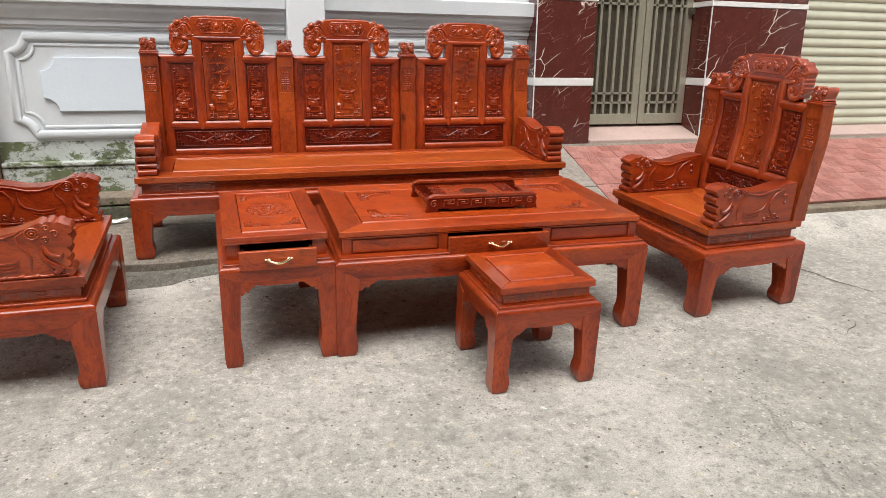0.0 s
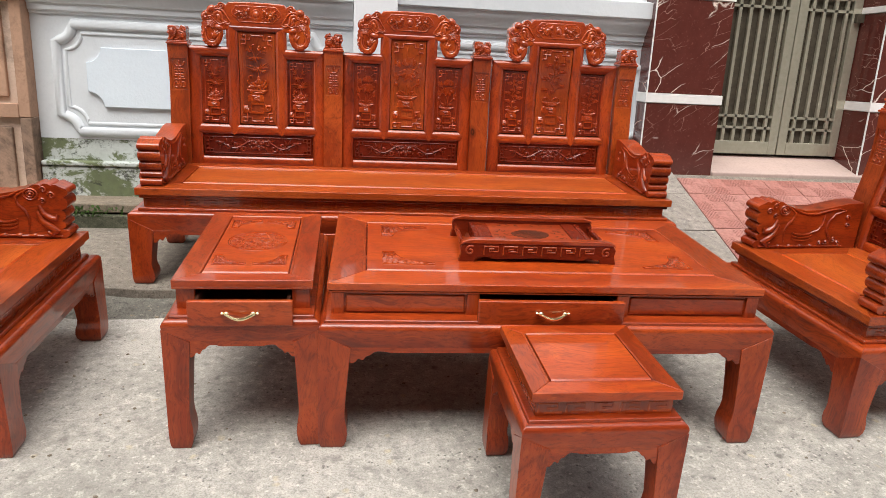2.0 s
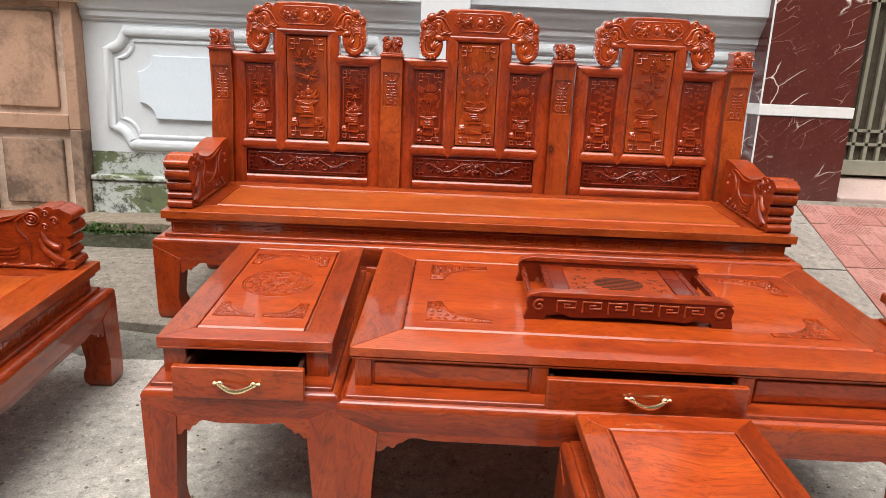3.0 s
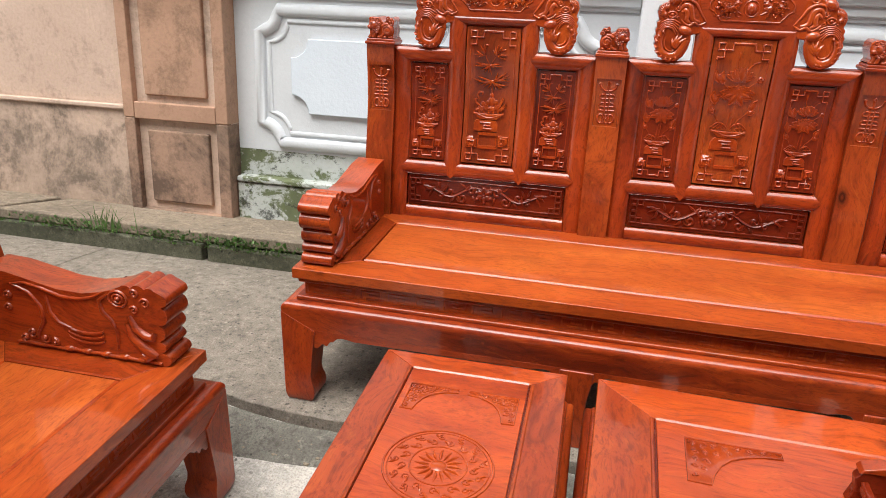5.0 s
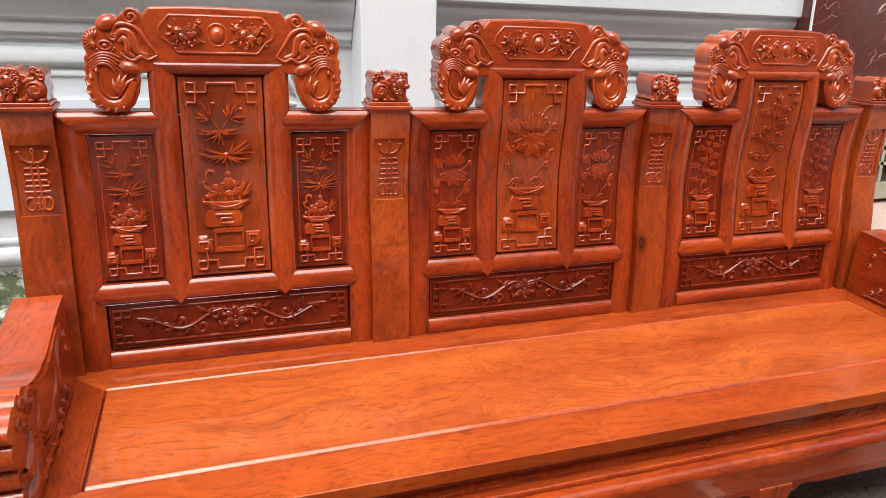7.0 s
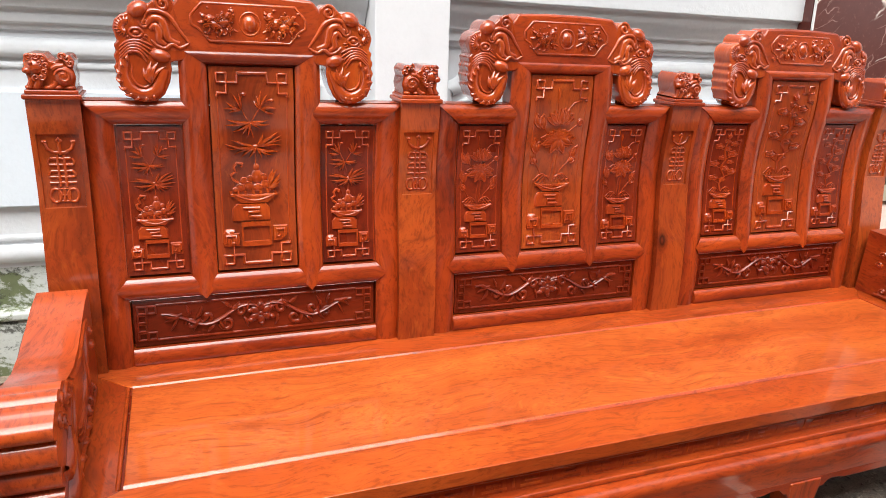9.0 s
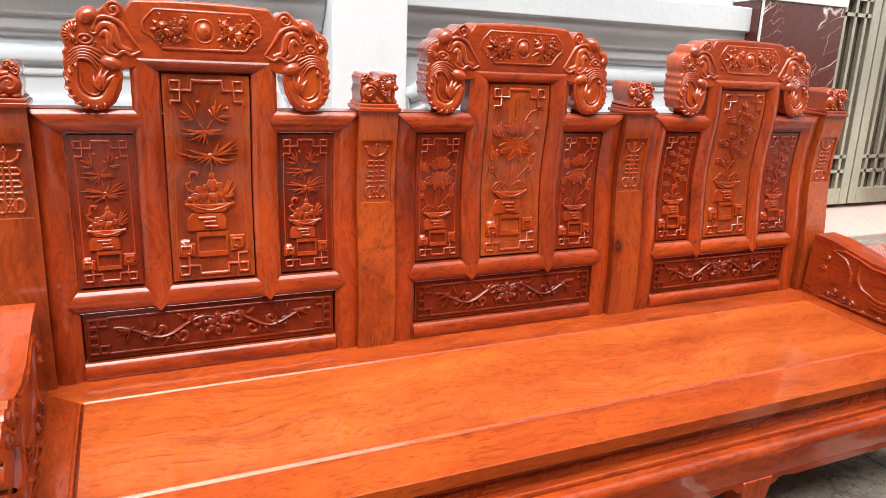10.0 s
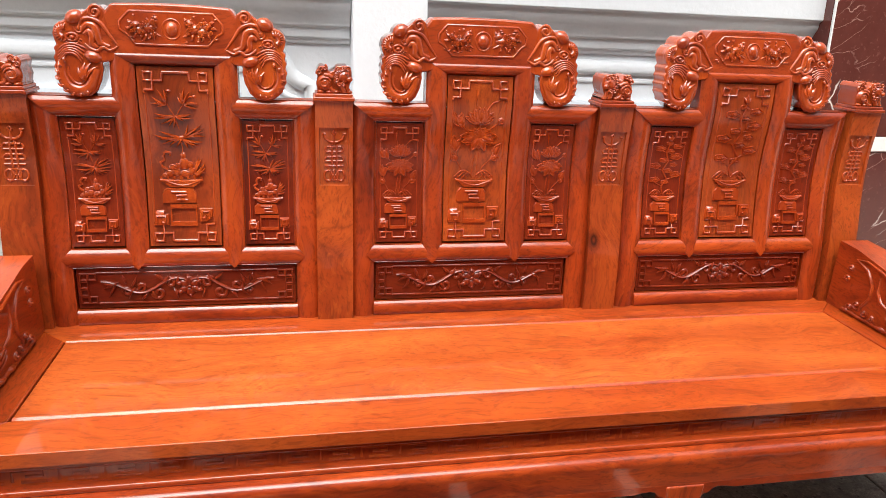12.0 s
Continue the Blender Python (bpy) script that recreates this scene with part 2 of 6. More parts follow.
def mat_plaster(name, base, low, grime, moss=False, speck=0.25):
    """Painted render with stains that gather in uneven patches; moss grows on the lowest course of the damp wall."""
    m = Nodes(name, 0.75, spec=0.3)
    co = m.coords()
    big, mid, fine = m.noise(co, 1.3, 5, 0.6, 0.4), m.noise(co, 7.0, 6, 0.7), m.noise(co, 60.0, 4)
    c = m.mix(m.ramp(big, (0.35, 0.0), (0.7, 1.0)), base, low)
    c = m.mix(m.ramp(mid, (0.55, 0.0), (0.8, grime)), c, tuple(v * 0.45 for v in low))
    c = m.mix(m.ramp(fine, (0.3, speck), (0.55, 0.0)), c, tuple(v * 0.7 for v in low))
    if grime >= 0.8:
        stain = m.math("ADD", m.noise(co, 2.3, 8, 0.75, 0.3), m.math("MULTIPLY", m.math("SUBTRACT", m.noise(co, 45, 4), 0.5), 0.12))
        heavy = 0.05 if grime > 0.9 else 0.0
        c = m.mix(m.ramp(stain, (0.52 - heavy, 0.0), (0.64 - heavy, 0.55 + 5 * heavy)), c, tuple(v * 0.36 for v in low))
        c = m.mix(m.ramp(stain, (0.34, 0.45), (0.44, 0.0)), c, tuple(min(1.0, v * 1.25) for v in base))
    if moss:
        patch = m.math("ADD", m.noise(m.coords((1.5, 1, 2.6)), 2.6, 8, 0.68, 0.5), m.math("MULTIPLY", m.math("SUBTRACT", m.noise(co, 38, 5, 0.7), 0.5), 0.22))
        c = m.mix(m.ramp(patch, (0.475, 0.0), (0.53, 0.90)), c, m.mix(m.noise(co, 22, 4), (0.045, 0.055, 0.018), (0.125, 0.155, 0.045)))
        dark = m.math("ADD", m.noise(m.coords((1.4, 1, 2.2)), 4.1, 8, 0.75, 0.4), m.math("MULTIPLY", m.math("SUBTRACT", m.noise(co, 70, 4, 0.7), 0.5), 0.25))
        c = m.mix(m.ramp(dark, (0.55, 0.0), (0.62, 0.85)), c, (0.040, 0.042, 0.032))
    m.bump(m.math("ADD", mid, m.math("MULTIPLY", fine, 0.5)), 0.35, 0.006)
    return m.done(c)


WHITE = mat_plaster("white_wall_paint", (0.66, 0.69, 0.715), (0.58, 0.61, 0.64), 0.20, speck=0.08)
# lit copy of the wall paint, less stained: brighter light in the colour
PILASTER = mat_plaster("lit_white_paint", (0.76, 0.78, 0.80), (0.71, 0.73, 0.76), 0.10, speck=0.05)
PANEL_WHITE = mat_plaster("pale_panel_paint", (0.68, 0.75, 0.81), (0.62, 0.69, 0.76), 0.08, speck=0.06)
MOSSY = mat_plaster("mossy_render", (0.56, 0.59, 0.58), (0.44, 0.47, 0.44), 0.4, moss=True)
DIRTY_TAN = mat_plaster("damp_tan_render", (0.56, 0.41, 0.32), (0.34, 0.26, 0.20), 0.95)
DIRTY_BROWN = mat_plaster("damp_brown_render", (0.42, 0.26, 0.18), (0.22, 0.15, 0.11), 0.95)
UNSEEN_WALL = mat_plaster("unseen_wall_render", (0.20, 0.18, 0.14), (0.16, 0.145, 0.11), 0.4)
TAN = mat_plaster("tan_render", (0.60, 0.45, 0.36), (0.48, 0.34, 0.26), 0.8)
BROWN = mat_plaster("brown_render", (0.47, 0.285, 0.190), (0.36, 0.215, 0.145), 0.8)


def mat_marble():
    """Dark red polished stone with sparse, broken white veins."""
    m = Nodes("red_marble_tile", 0.12, coat=0.2)
    co = m.coords((1, 1, 1), shuffle=True)

    tilt = m.t.nodes.new("ShaderNodeMapping")
    tilt.inputs["Rotation"].default_value = (0.0, radians(32), radians(15))
    m.put(tilt.inputs["Vector"], co)
    bent = m.vec("ADD", m.vec("MULTIPLY", tilt.outputs[0], (0.75, 0.9, 2.8)), m.vec("MULTIPLY", m.noise3(co, 7.0, 5), (0.14, 0.14, 0.14)))

    def vein(scale, width, mask_scale, lo, hi):
        line = m.ramp(m.voronoi(bent, scale, "DISTANCE_TO_EDGE"), (0.0, 1.0), (width, 0.0))
        return m.math("MULTIPLY", line, m.ramp(m.noise(co, mask_scale, 3, 0.6), (lo, 0.0), (hi, 1.0)))
    c = m.mix(m.noise(co, 11, 6, 0.7), (0.070, 0.017, 0.013), (0.125, 0.033, 0.025))
    c = m.mix(m.ramp(m.noise(co, 60, 3), (0.6, 0.0), (0.75, 0.4)), c, (0.24, 0.10, 0.08))
    c = m.mix(m.math("MULTIPLY", vein(5.2, 0.014, 4.0, 0.50, 0.58), 0.7), c, (0.50, 0.30, 0.25))
    c = m.mix(vein(2.0, 0.013, 2.6, 0.49, 0.57), c, (0.85, 0.74, 0.66))
    return m.done(c)


def mat_plain(name, a, b, rough=0.5, metal=0.0, scale=20, bump=0.1):
    m = Nodes(name, rough, metal)
    f = m.noise(m.coords(), scale, 5, 0.6)
    m.bump(f, bump, 0.002)
    return m.done(m.ramp(f, (0.3, a), (0.7, b)))


MARBLE = mat_marble()
GROUT = mat_plain("white_stone_band", (0.72, 0.71, 0.69), (0.80, 0.79, 0.77), 0.35)
STEEL = mat_plain("polished_steel", (0.48, 0.46, 0.36), (0.58, 0.55, 0.44), 0.22, 0.6, 30, 0.04)
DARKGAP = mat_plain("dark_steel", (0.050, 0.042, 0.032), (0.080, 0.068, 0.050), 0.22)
SHUTTER = mat_plain("pale_green_shutter_paint", (0.50, 0.50, 0.38), (0.56, 0.56, 0.44), 0.42, 0.0, 8)


def mat_redtile():
    m = Nodes("red_cement_tile", 0.8, spec=0.3)
    co = m.coords()
    c = m.mix(m.noise(co, 5, 6, 0.65), (0.34, 0.125, 0.10), (0.43, 0.20, 0.165))
    c = m.mix(m.math("MULTIPLY", m.random(), 0.35), c, (0.50, 0.28, 0.24))
    c = m.mix(m.ramp(m.noise(co, 40, 4), (0.4, 0.4), (0.6, 0.0)), c, (0.20, 0.10, 0.085))
    m.bump(m.noise(co, 90, 4), 0.3, 0.003)
    return m.done(c)


REDTILE = mat_redtile()
RUST = mat_plain("rusty_galvanised_steel", (0.62, 0.58, 0.52), (0.36, 0.21, 0.13), 0.5, 0.2, 14, 0.3)
GREYTILE = mat_concrete("grey_paving_tile", (0.31, 0.27, 0.235), (0.24, 0.21, 0.185), 0.0, 0.4)
DAMP = mat_concrete("damp_gutter_concrete", (0.20, 0.187, 0.158), (0.12, 0.113, 0.095), 0.6, 0.7)
PINKSTONE = mat_plaster("pink_grey_sill", (0.46, 0.34, 0.30), (0.36, 0.27, 0.24), 0.4)
LEAF = mat_plain("weed_leaf", (0.05, 0.11, 0.02), (0.10, 0.19, 0.04), 0.6)
PAPER = mat_plain("scrap_paper", (0.62, 0.66, 0.60), (0.75, 0.78, 0.74), 0.7)
TWIG = mat_plain("dry_twig", (0.07, 0.055, 0.04), (0.13, 0.10, 0.07), 0.8)


# ---------------------------------------------------------------- mesh helpers
class Mesh:
    """Collects vertices and faces; bend moves every point when the mesh is made."""

    def __init__(self, bend=None):
        self.v, self.f, self.bend = [], [], bend

    def add(self, verts, faces):
        o = len(self.v)
        self.v += [tuple(p) for p in verts]
        self.f += [tuple(o + i for i in f) for f in faces]
        return self

    def box(self, x0, x1, y0, y1, z0, z1):
        v = [(x, y, z) for z in (z0, z1) for y in (y0, y1) for x in (x0, x1)]
        return self.add(v, [(0, 2, 3, 1), (4, 5, 7, 6), (0, 1, 5, 4), (2, 6, 7, 3), (0, 4, 6, 2), (1, 3, 7, 5)])

    def tallbox(self, x0, x1, y0, y1, z0, z1, n=10):
        """A box cut into n storeys, so that it follows a bend."""
        v, f = [], []
        for i in range(n + 1):
            z = z0 + (z1 - z0) * i / n
            v += [(x0, y0, z), (x1, y0, z), (x1, y1, z), (x0, y1, z)]
            if i:
                b = 4 * i
                for k in range(4):
                    f.append((b - 4 + k, b - 4 + (k + 1) % 4, b + (k + 1) % 4, b + k))
        f += [(3, 2, 1, 0), tuple(4 * n + k for k in range(4))]
        return self.add(v, f)

    def bar(self, x0, x1, y0, y1, z0, z1, along, swell=0.007, n=12, e0=None, e1=None):
        """A frame member with a rounded front; along is "x" or "z"; e0, e1 push its ends out across its width."""
        a0, a1 = (z0, z1) if along == "x" else (x0, x1)
        prof = [(0.0, 0.008), (0.0, 0.0)] + [(0.03 + 0.94 * i / 12, 0.001 - swell * (1 - abs(2 * i / 12 - 1) ** 2.6)) for i in range(13)]
        prof += [(1.0, 0.0), (1.0, 0.008)]
        pts = [(t, a0 + (a1 - a0) * t, y0 + d) for t, d in prof] + [(1.0, a1, y1), (0.0, a0, y1)]
        k = len(pts)
        flat = (lambda t: 0.0)
        e0, e1 = e0 or flat, e1 or flat
        if along == "x":
            v = [(x + e(t), q, p) for x, e in ((x0, e0), (x1, e1)) for t, p, q in pts]
            n = 1
        else:
            v = [(p, q, z0 + e0(t) + (z1 + e1(t) - z0 - e0(t)) * i / n) for i in range(n + 1) for t, p, q in pts]
        f = []
        for i in range(n):
            f += [(i * k + e, i * k + (e + 1) % k, (i + 1) * k + (e + 1) % k, (i + 1) * k + e) for e in range(k)]
        f += [tuple(range(k)), tuple(range(n * k, (n + 1) * k))]
        return self.add(v, f)

    def prism(self, poly, axis, a, b):
        """A polygon (counter-clockwise pairs) pushed along an axis from a to b."""
        n = len(poly)

        def place(p, q, h):
            return {0: (h, p, q), 1: (p, h, q), 2: (p, q, h)}[axis]
        v = [place(p, q, a) for p, q in poly] + [place(p, q, b) for p, q in poly]
        f = [(i, (i + 1) % n, n + (i + 1) % n, n + i) for i in range(n)]
        f += [tuple(range(n))[::-1], tuple(range(n, 2 * n))]
        return self.add(v, f)

    def ridge(self, pts, radii, y, lift=1.0, sides=4, closed=False):
        """A carved cord that lies on the plane y and stands out towards -y. pts: (x, z)."""
        n = len(pts)
        if not hasattr(radii, "__len__"):
            radii = [radii] * n
        rings = []
        for i, (x, z) in enumerate(pts):
            a, b = pts[(i - 1) % n if closed else max(i - 1, 0)], pts[(i + 1) % n if closed else min(i + 1, n - 1)]
            dx, dz = b[0] - a[0], b[1] - a[1]
            d = math.hypot(dx, dz) or 1.0
            nx, nz, r = -dz / d, dx / d, radii[i]
            ring = []
            for k in range(sides + 1):
                t = math.pi * k / sides
                ring.append((x + nx * r * math.cos(t), y + 0.0004 - lift * r * math.sin(t), z + nz * r * math.cos(t)))
            rings.append(ring)
        v = [p for r in rings for p in r]
        f, m = [], sides + 1
        for i in range(n if closed else n - 1):
            j = (i + 1) % n
            for k in range(sides):
                f.append((i * m + k, i * m + k + 1, j * m + k + 1, j * m + k))
        return self.add(v, f)

    def dome(self, x, z, rx, rz, y, h, turn=0.0, n=10, lobes=0, deep=0.0):
        c, s = math.cos(turn), math.sin(turn)
        v = [(x, y - h, z)]
        f = []
        for j, (q, up) in enumerate(((0.5, 0.8), (0.85, 0.42), (1.0, 0.0))):
            for i in range(n):
                t = 2 * math.pi * i / n
                k = q * (1 + (deep * math.cos(lobes * t) if lobes else 0))
                a, b = rx * k * math.cos(t), rz * k * math.sin(t)
                v.append((x + a * c - b * s, y + 0.0004 - h * up, z + a * s + b * c))
        for i in range(n):
            k = (i + 1) % n
            f.append((0, 1 + i, 1 + k))
            for j in (0, 1):
                f.append((1 + j * n + i, 1 + (j + 1) * n + i, 1 + (j + 1) * n + k, 1 + j * n + k))
        return self.add(v, f)

    def blob(self, cx, cy, cz, rx, ry, rz, n=10, m=6, rough=0.0, seed=0):
        rnd = random.Random(seed)
        v = [(cx, cy, cz - rz)]
        for j in range(1, m):
            t = math.pi * j / m
            for i in range(n):
                a = 2 * math.pi * i / n
                k = 1 + rough * (rnd.random() - 0.5)
                v.append((cx + rx * k * math.sin(t) * math.cos(a), cy + ry * k * math.sin(t) * math.sin(a), cz - rz * k * math.cos(t)))
        v.append((cx, cy, cz + rz))
        f = [(0, 1 + (i + 1) % n, 1 + i) for i in range(n)]
        for j in range(m - 2):
            b = 1 + j * n
            f += [(b + i, b + (i + 1) % n, b + n + (i + 1) % n, b + n + i) for i in range(n)]
        b, top = 1 + (m - 2) * n, len(v) - 1
        f += [(b + i, b + (i + 1) % n, top) for i in range(n)]
        return self.add(v, f)

    def pipe(self, pts, radii, sides=8):
        """A round bar through points in space."""
        n = len(pts)
        if not hasattr(radii, "__len__"):
            radii = [radii] * n
        v, f = [], []
        for i in range(n):
            p = Vector(pts[i])
            d = (Vector(pts[min(i + 1, n - 1)]) - Vector(pts[max(i - 1, 0)])).normalized()
            side = d.cross(Vector((0.13, 0.21, 0.97))).normalized()
            up = d.cross(side)
            for k in range(sides):
                t = 2 * math.pi * k / sides
                v.append(p + radii[i] * (math.cos(t) * side + math.sin(t) * up))
            if i:
                b = i * sides
                f += [(b - sides + k, b - sides + (k + 1) % sides, b + (k + 1) % sides, b + k) for k in range(sides)]
        f += [tuple(range(sides))[::-1], tuple(range((n - 1) * sides, n * sides))]
        return self.add(v, f)

    def data(self, name, material, smooth=38):
        me = bpy.data.meshes.new(name)
        v = [self.bend(*p) for p in self.v] if self.bend else self.v
        me.from_pydata(v, [], self.f)
        bm = bmesh.new()
        bm.from_mesh(me)
        bmesh.ops.recalc_face_normals(bm, faces=bm.faces)
        bm.to_mesh(me)
        bm.free()
        me.materials.append(material)
        if smooth:
            me.shade_smooth()
            me.set_sharp_from_angle(angle=radians(smooth))
        return me


def part(name, mesh, material, parent=None, label="", soft=0.0, smooth=38):
    ob = new(name, mesh.data(name, material, smooth))
    if parent is not None:
        ob.parent = parent
    if label:
        ob["label"] = label
    if soft:
        bv = ob.modifiers.new("soft_edges", "BEVEL")
        bv.width, bv.segments, bv.limit_method, bv.angle_limit = soft, 2, "ANGLE", radians(35)
        bv.harden_normals = True
    return ob


def thing(name, m, label, category, group="", kind=""):
    ob = new(name)
    ob.empty_display_size = 0.1
    ob.matrix_world = m
    return tagged(ob, label, category, group, kind)


def structure(name, mesh, material, label, soft=0.0, smooth=38):
    return tagged(part(name, mesh, material, None, "", soft, smooth), label, name.split("_")[0], "", "structure")
# ---------------------------------------------------------------- the place: ground, walls, gate
K = math.tan(radians(4.0))


def ground_z(y):
    """The road falls away from the houses; it rises a little to meet the gutter slabs."""
    rise = 0.060 * min(max((y - 3.66) / 0.17, 0.0), 1.0)
    sink = 0.075 * min(max((y - 4.25) / 0.20, 0.0), 1.0)     # out of sight under the slabs
    return K * (min(max(y, -3.0), 9.0) - 2.7) - 0.088 + rise - sink


def build_ground():
    m = Mesh()
    ys = [-80, -30, -10, -3.0] + [-2.5 + 0.5 * i for i in range(13)] + [3.62, 3.7, 3.82, 3.95, 4.25, 4.45, 5.0, 7.0, 9.0, 30, 90]
    xs = [-90, -30, -10] + [-6 + 0.75 * i for i in range(17)] + [12, 30, 90]
    v = [(x, y, ground_z(y)) for y in ys for x in xs]
    n = len(xs)
    f = [(j * n + i, j * n + i + 1, (j + 1) * n + i + 1, (j + 1) * n + i) for j in range(len(ys) - 1) for i in range(n - 1)]
    m.add(v, f)
    tagged(part("ground", m, CONCRETE, smooth=0), "worn grey concrete road with embedded gravel and fine cracks", "ground", "", "structure")


def build_gutter_slabs():
    """Thin, darker slabs between the broken road edge and the kerb."""
    rnd = random.Random(5)
    pave = tagged(new("pavement"), "weathered concrete gutter slabs with a broken front edge", "pavement", "", "structure")
    pave.matrix_world = SLOPE @ pose(0, 0, 0.010)
    xs = [-5.2, -3.3, -1.75, 0.3, 2.1, 2.62]
    for a, b in zip(xs, xs[1:]):
        n = 14
        front = [(a + (b - a) * i / n, 1.13 + 0.02 * math.sin(7.0 * (a + (b - a) * i / n)) + rnd.uniform(-0.012, 0.012)) for i in range(n + 1)]
        poly = front + [(b, 1.80), (a, 1.80)]
        part("slab", Mesh().prism([(x + (0.004 if k < n else 0), y) for k, (x, y) in enumerate(poly)], 2, -0.12, rnd.uniform(-0.003, 0.001)), SLAB, pave, soft=0.006)
        part("slab", Mesh().prism([(1.803, -0.12), (2.200, -0.14), (2.200, -0.052), (1.98, -0.022), (1.803, -0.002)], 0, a + 0.004, b), SLAB, pave, soft=0.004)


def build_gutter():
    """A damp dark strip in the hollow before the slabs, and beside the ramp."""
    rnd = random.Random(15)
    n = 60
    back, front = [], []
    for i in range(n + 1):
        x = -5.2 + 7.9 * i / n
        back.append((x, 1.125 + 0.02 * math.sin(7.0 * x)))
        front.append((x, 1.00 + 0.035 * math.sin(5.1 * x) + 0.03 * math.sin(2.3 * x + 1) + rnd.uniform(-0.02, 0.02)))
    v = []
    for (x, y1), (_, y0) in zip(back, front):
        for k in range(4):
            p = SLOPE @ Vector((x, y0 + (y1 - y0) * k / 3, 0))
            v.append((p.x, p.y, ground_z(p.y) + (0.004 if k else 0.0015)))
    f = [(4 * i + k, 4 * i + k + 1, 4 * i + k + 5, 4 * i + k + 4) for i in range(n) for k in range(3)]
    tagged(part("gutter", Mesh().add(v, f), DAMP, smooth=0), "damp dark dirt strip along the broken slab edge", "gutter", "", "structure")


def build_kerb():
    rnd = random.Random(9)
    kerb = tagged(new("kerb"), "chipped concrete kerb with weeds in its joints", "kerb", "", "structure")
    for k, (a, b) in enumerate(((-5.6, -3.9), (-3.88, -2.42), (-2.4, -1.225), (-1.210, 0.3), (0.31, 1.5), (1.51, 2.4))):
        lean = 0.05 if k in (2, 3) else 0.0
        poly = [(a, 4.875), (b, 4.875), (b + 0.11 + lean, 5.34), (a + 0.11 + lean, 5.34)]
        if k == 0:
            poly[3] = (a, 5.34)
        up = rnd.uniform(-0.005, 0.005)
        v = [(x, y, z + up - 0.075 * (y - 4.875)) for z in (0.195, 0.250) for x, y in poly]
        part("kerb_slab", Mesh().add(v, [(3, 2, 1, 0), (4, 5, 6, 7)] + [(i, (i + 1) % 4, 4 + (i + 1) % 4, 4 + i) for i in range(4)]), KERBSTONE, kerb, soft=0.010)
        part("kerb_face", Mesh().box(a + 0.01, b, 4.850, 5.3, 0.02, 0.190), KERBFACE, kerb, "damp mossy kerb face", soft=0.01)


def rounded_panel(x0, x1, z0, z1, r):
    """Outline with scooped corners, counter-clockwise."""
    out = []
    for cx, cz, s in ((x0, z0, 0), (x1, z0, 1), (x1, z1, 2), (x0, z1, 3)):
        for i in range(7):
            t = radians(90 - 90 * i / 6) + s * radians(90)
            out.append((cx + r * math.cos(t), cz + r * math.sin(t)))
    return out


def framed_moulding(outline, y, radius, depth=1.0):
    """A rounded bead that runs round an outline on the wall plane."""
    m = Mesh()
    m.ridge(outline, radius, y, depth, 6, closed=True)
    return m


def build_white_wall():
    wall = tagged(new("wall_white"), "white painted garden wall with moulded panels and mossy foot", "wall", "", "structure")
    Y = 5.32
    part("wall_face", Mesh().box(-1.268, 2.56, Y, Y + 0.25, 0.575, 3.2), WHITE, wall)
    part("wall_foot", Mesh().box(-1.268, 2.56, Y + 0.002, Y + 0.25, 0.1, 0.575), MOSSY, wall)
    part("plinth", Mesh().box(-1.265, 2.56, Y - 0.05, Y + 0.1, 0.1, 0.408), MOSSY, wall, "moss-stained plinth course", soft=0.012)
    part("plinth_lip", Mesh().box(-1.261, 2.56, Y - 0.062, Y + 0.1, 0.410, 0.440), MOSSY, wall, "stained plinth edge", soft=0.01)
    for a, b in ((-1.133, 0.500), (0.955, 2.56)):
        out = rounded_panel(a, b, 0.620, 1.258, 0.10)
        part("panel_moulding", framed_moulding(out, Y, 0.030, 0.9), WHITE, wall)
        inner = rounded_panel(a + 0.05, b - 0.05, 0.670, 1.208, 0.10)
        part("panel_bead", framed_moulding(inner, Y, 0.012, 0.8), WHITE, wall)
        field = rounded_panel(a + 0.17, b - 0.17, 0.775, 1.130, 0.09)
        part("raised_field", Mesh().prism(field, 1, Y - 0.022, Y + 0.02), PANEL_WHITE, wall, "pale blue-white raised field", soft=0.004)
    for a, b in ((-1.268, 0.642), (0.912, 2.56)):
        prof = [(Y + 0.02, 1.308), (Y - 0.010, 1.310), (Y - 0.014, 1.316), (Y - 0.014, 1.326), (Y - 0.026, 1.331), (Y - 0.028, 1.368), (Y - 0.042, 1.372), (Y - 0.044, 1.384), (Y - 0.070, 1.415), (Y - 0.090, 1.440), (Y - 0.094, 1.465),
                (Y - 0.112, 1.470), (Y - 0.112, 1.570), (Y + 0.02, 1.590)]
        m = Mesh().prism([(p, q) for p, q in prof], 0, a, b)
        part("cornice", m, WHITE, wall, "moulded grey-white cornice", soft=0.004)
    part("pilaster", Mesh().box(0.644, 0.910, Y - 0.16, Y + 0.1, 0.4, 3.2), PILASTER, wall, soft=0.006)


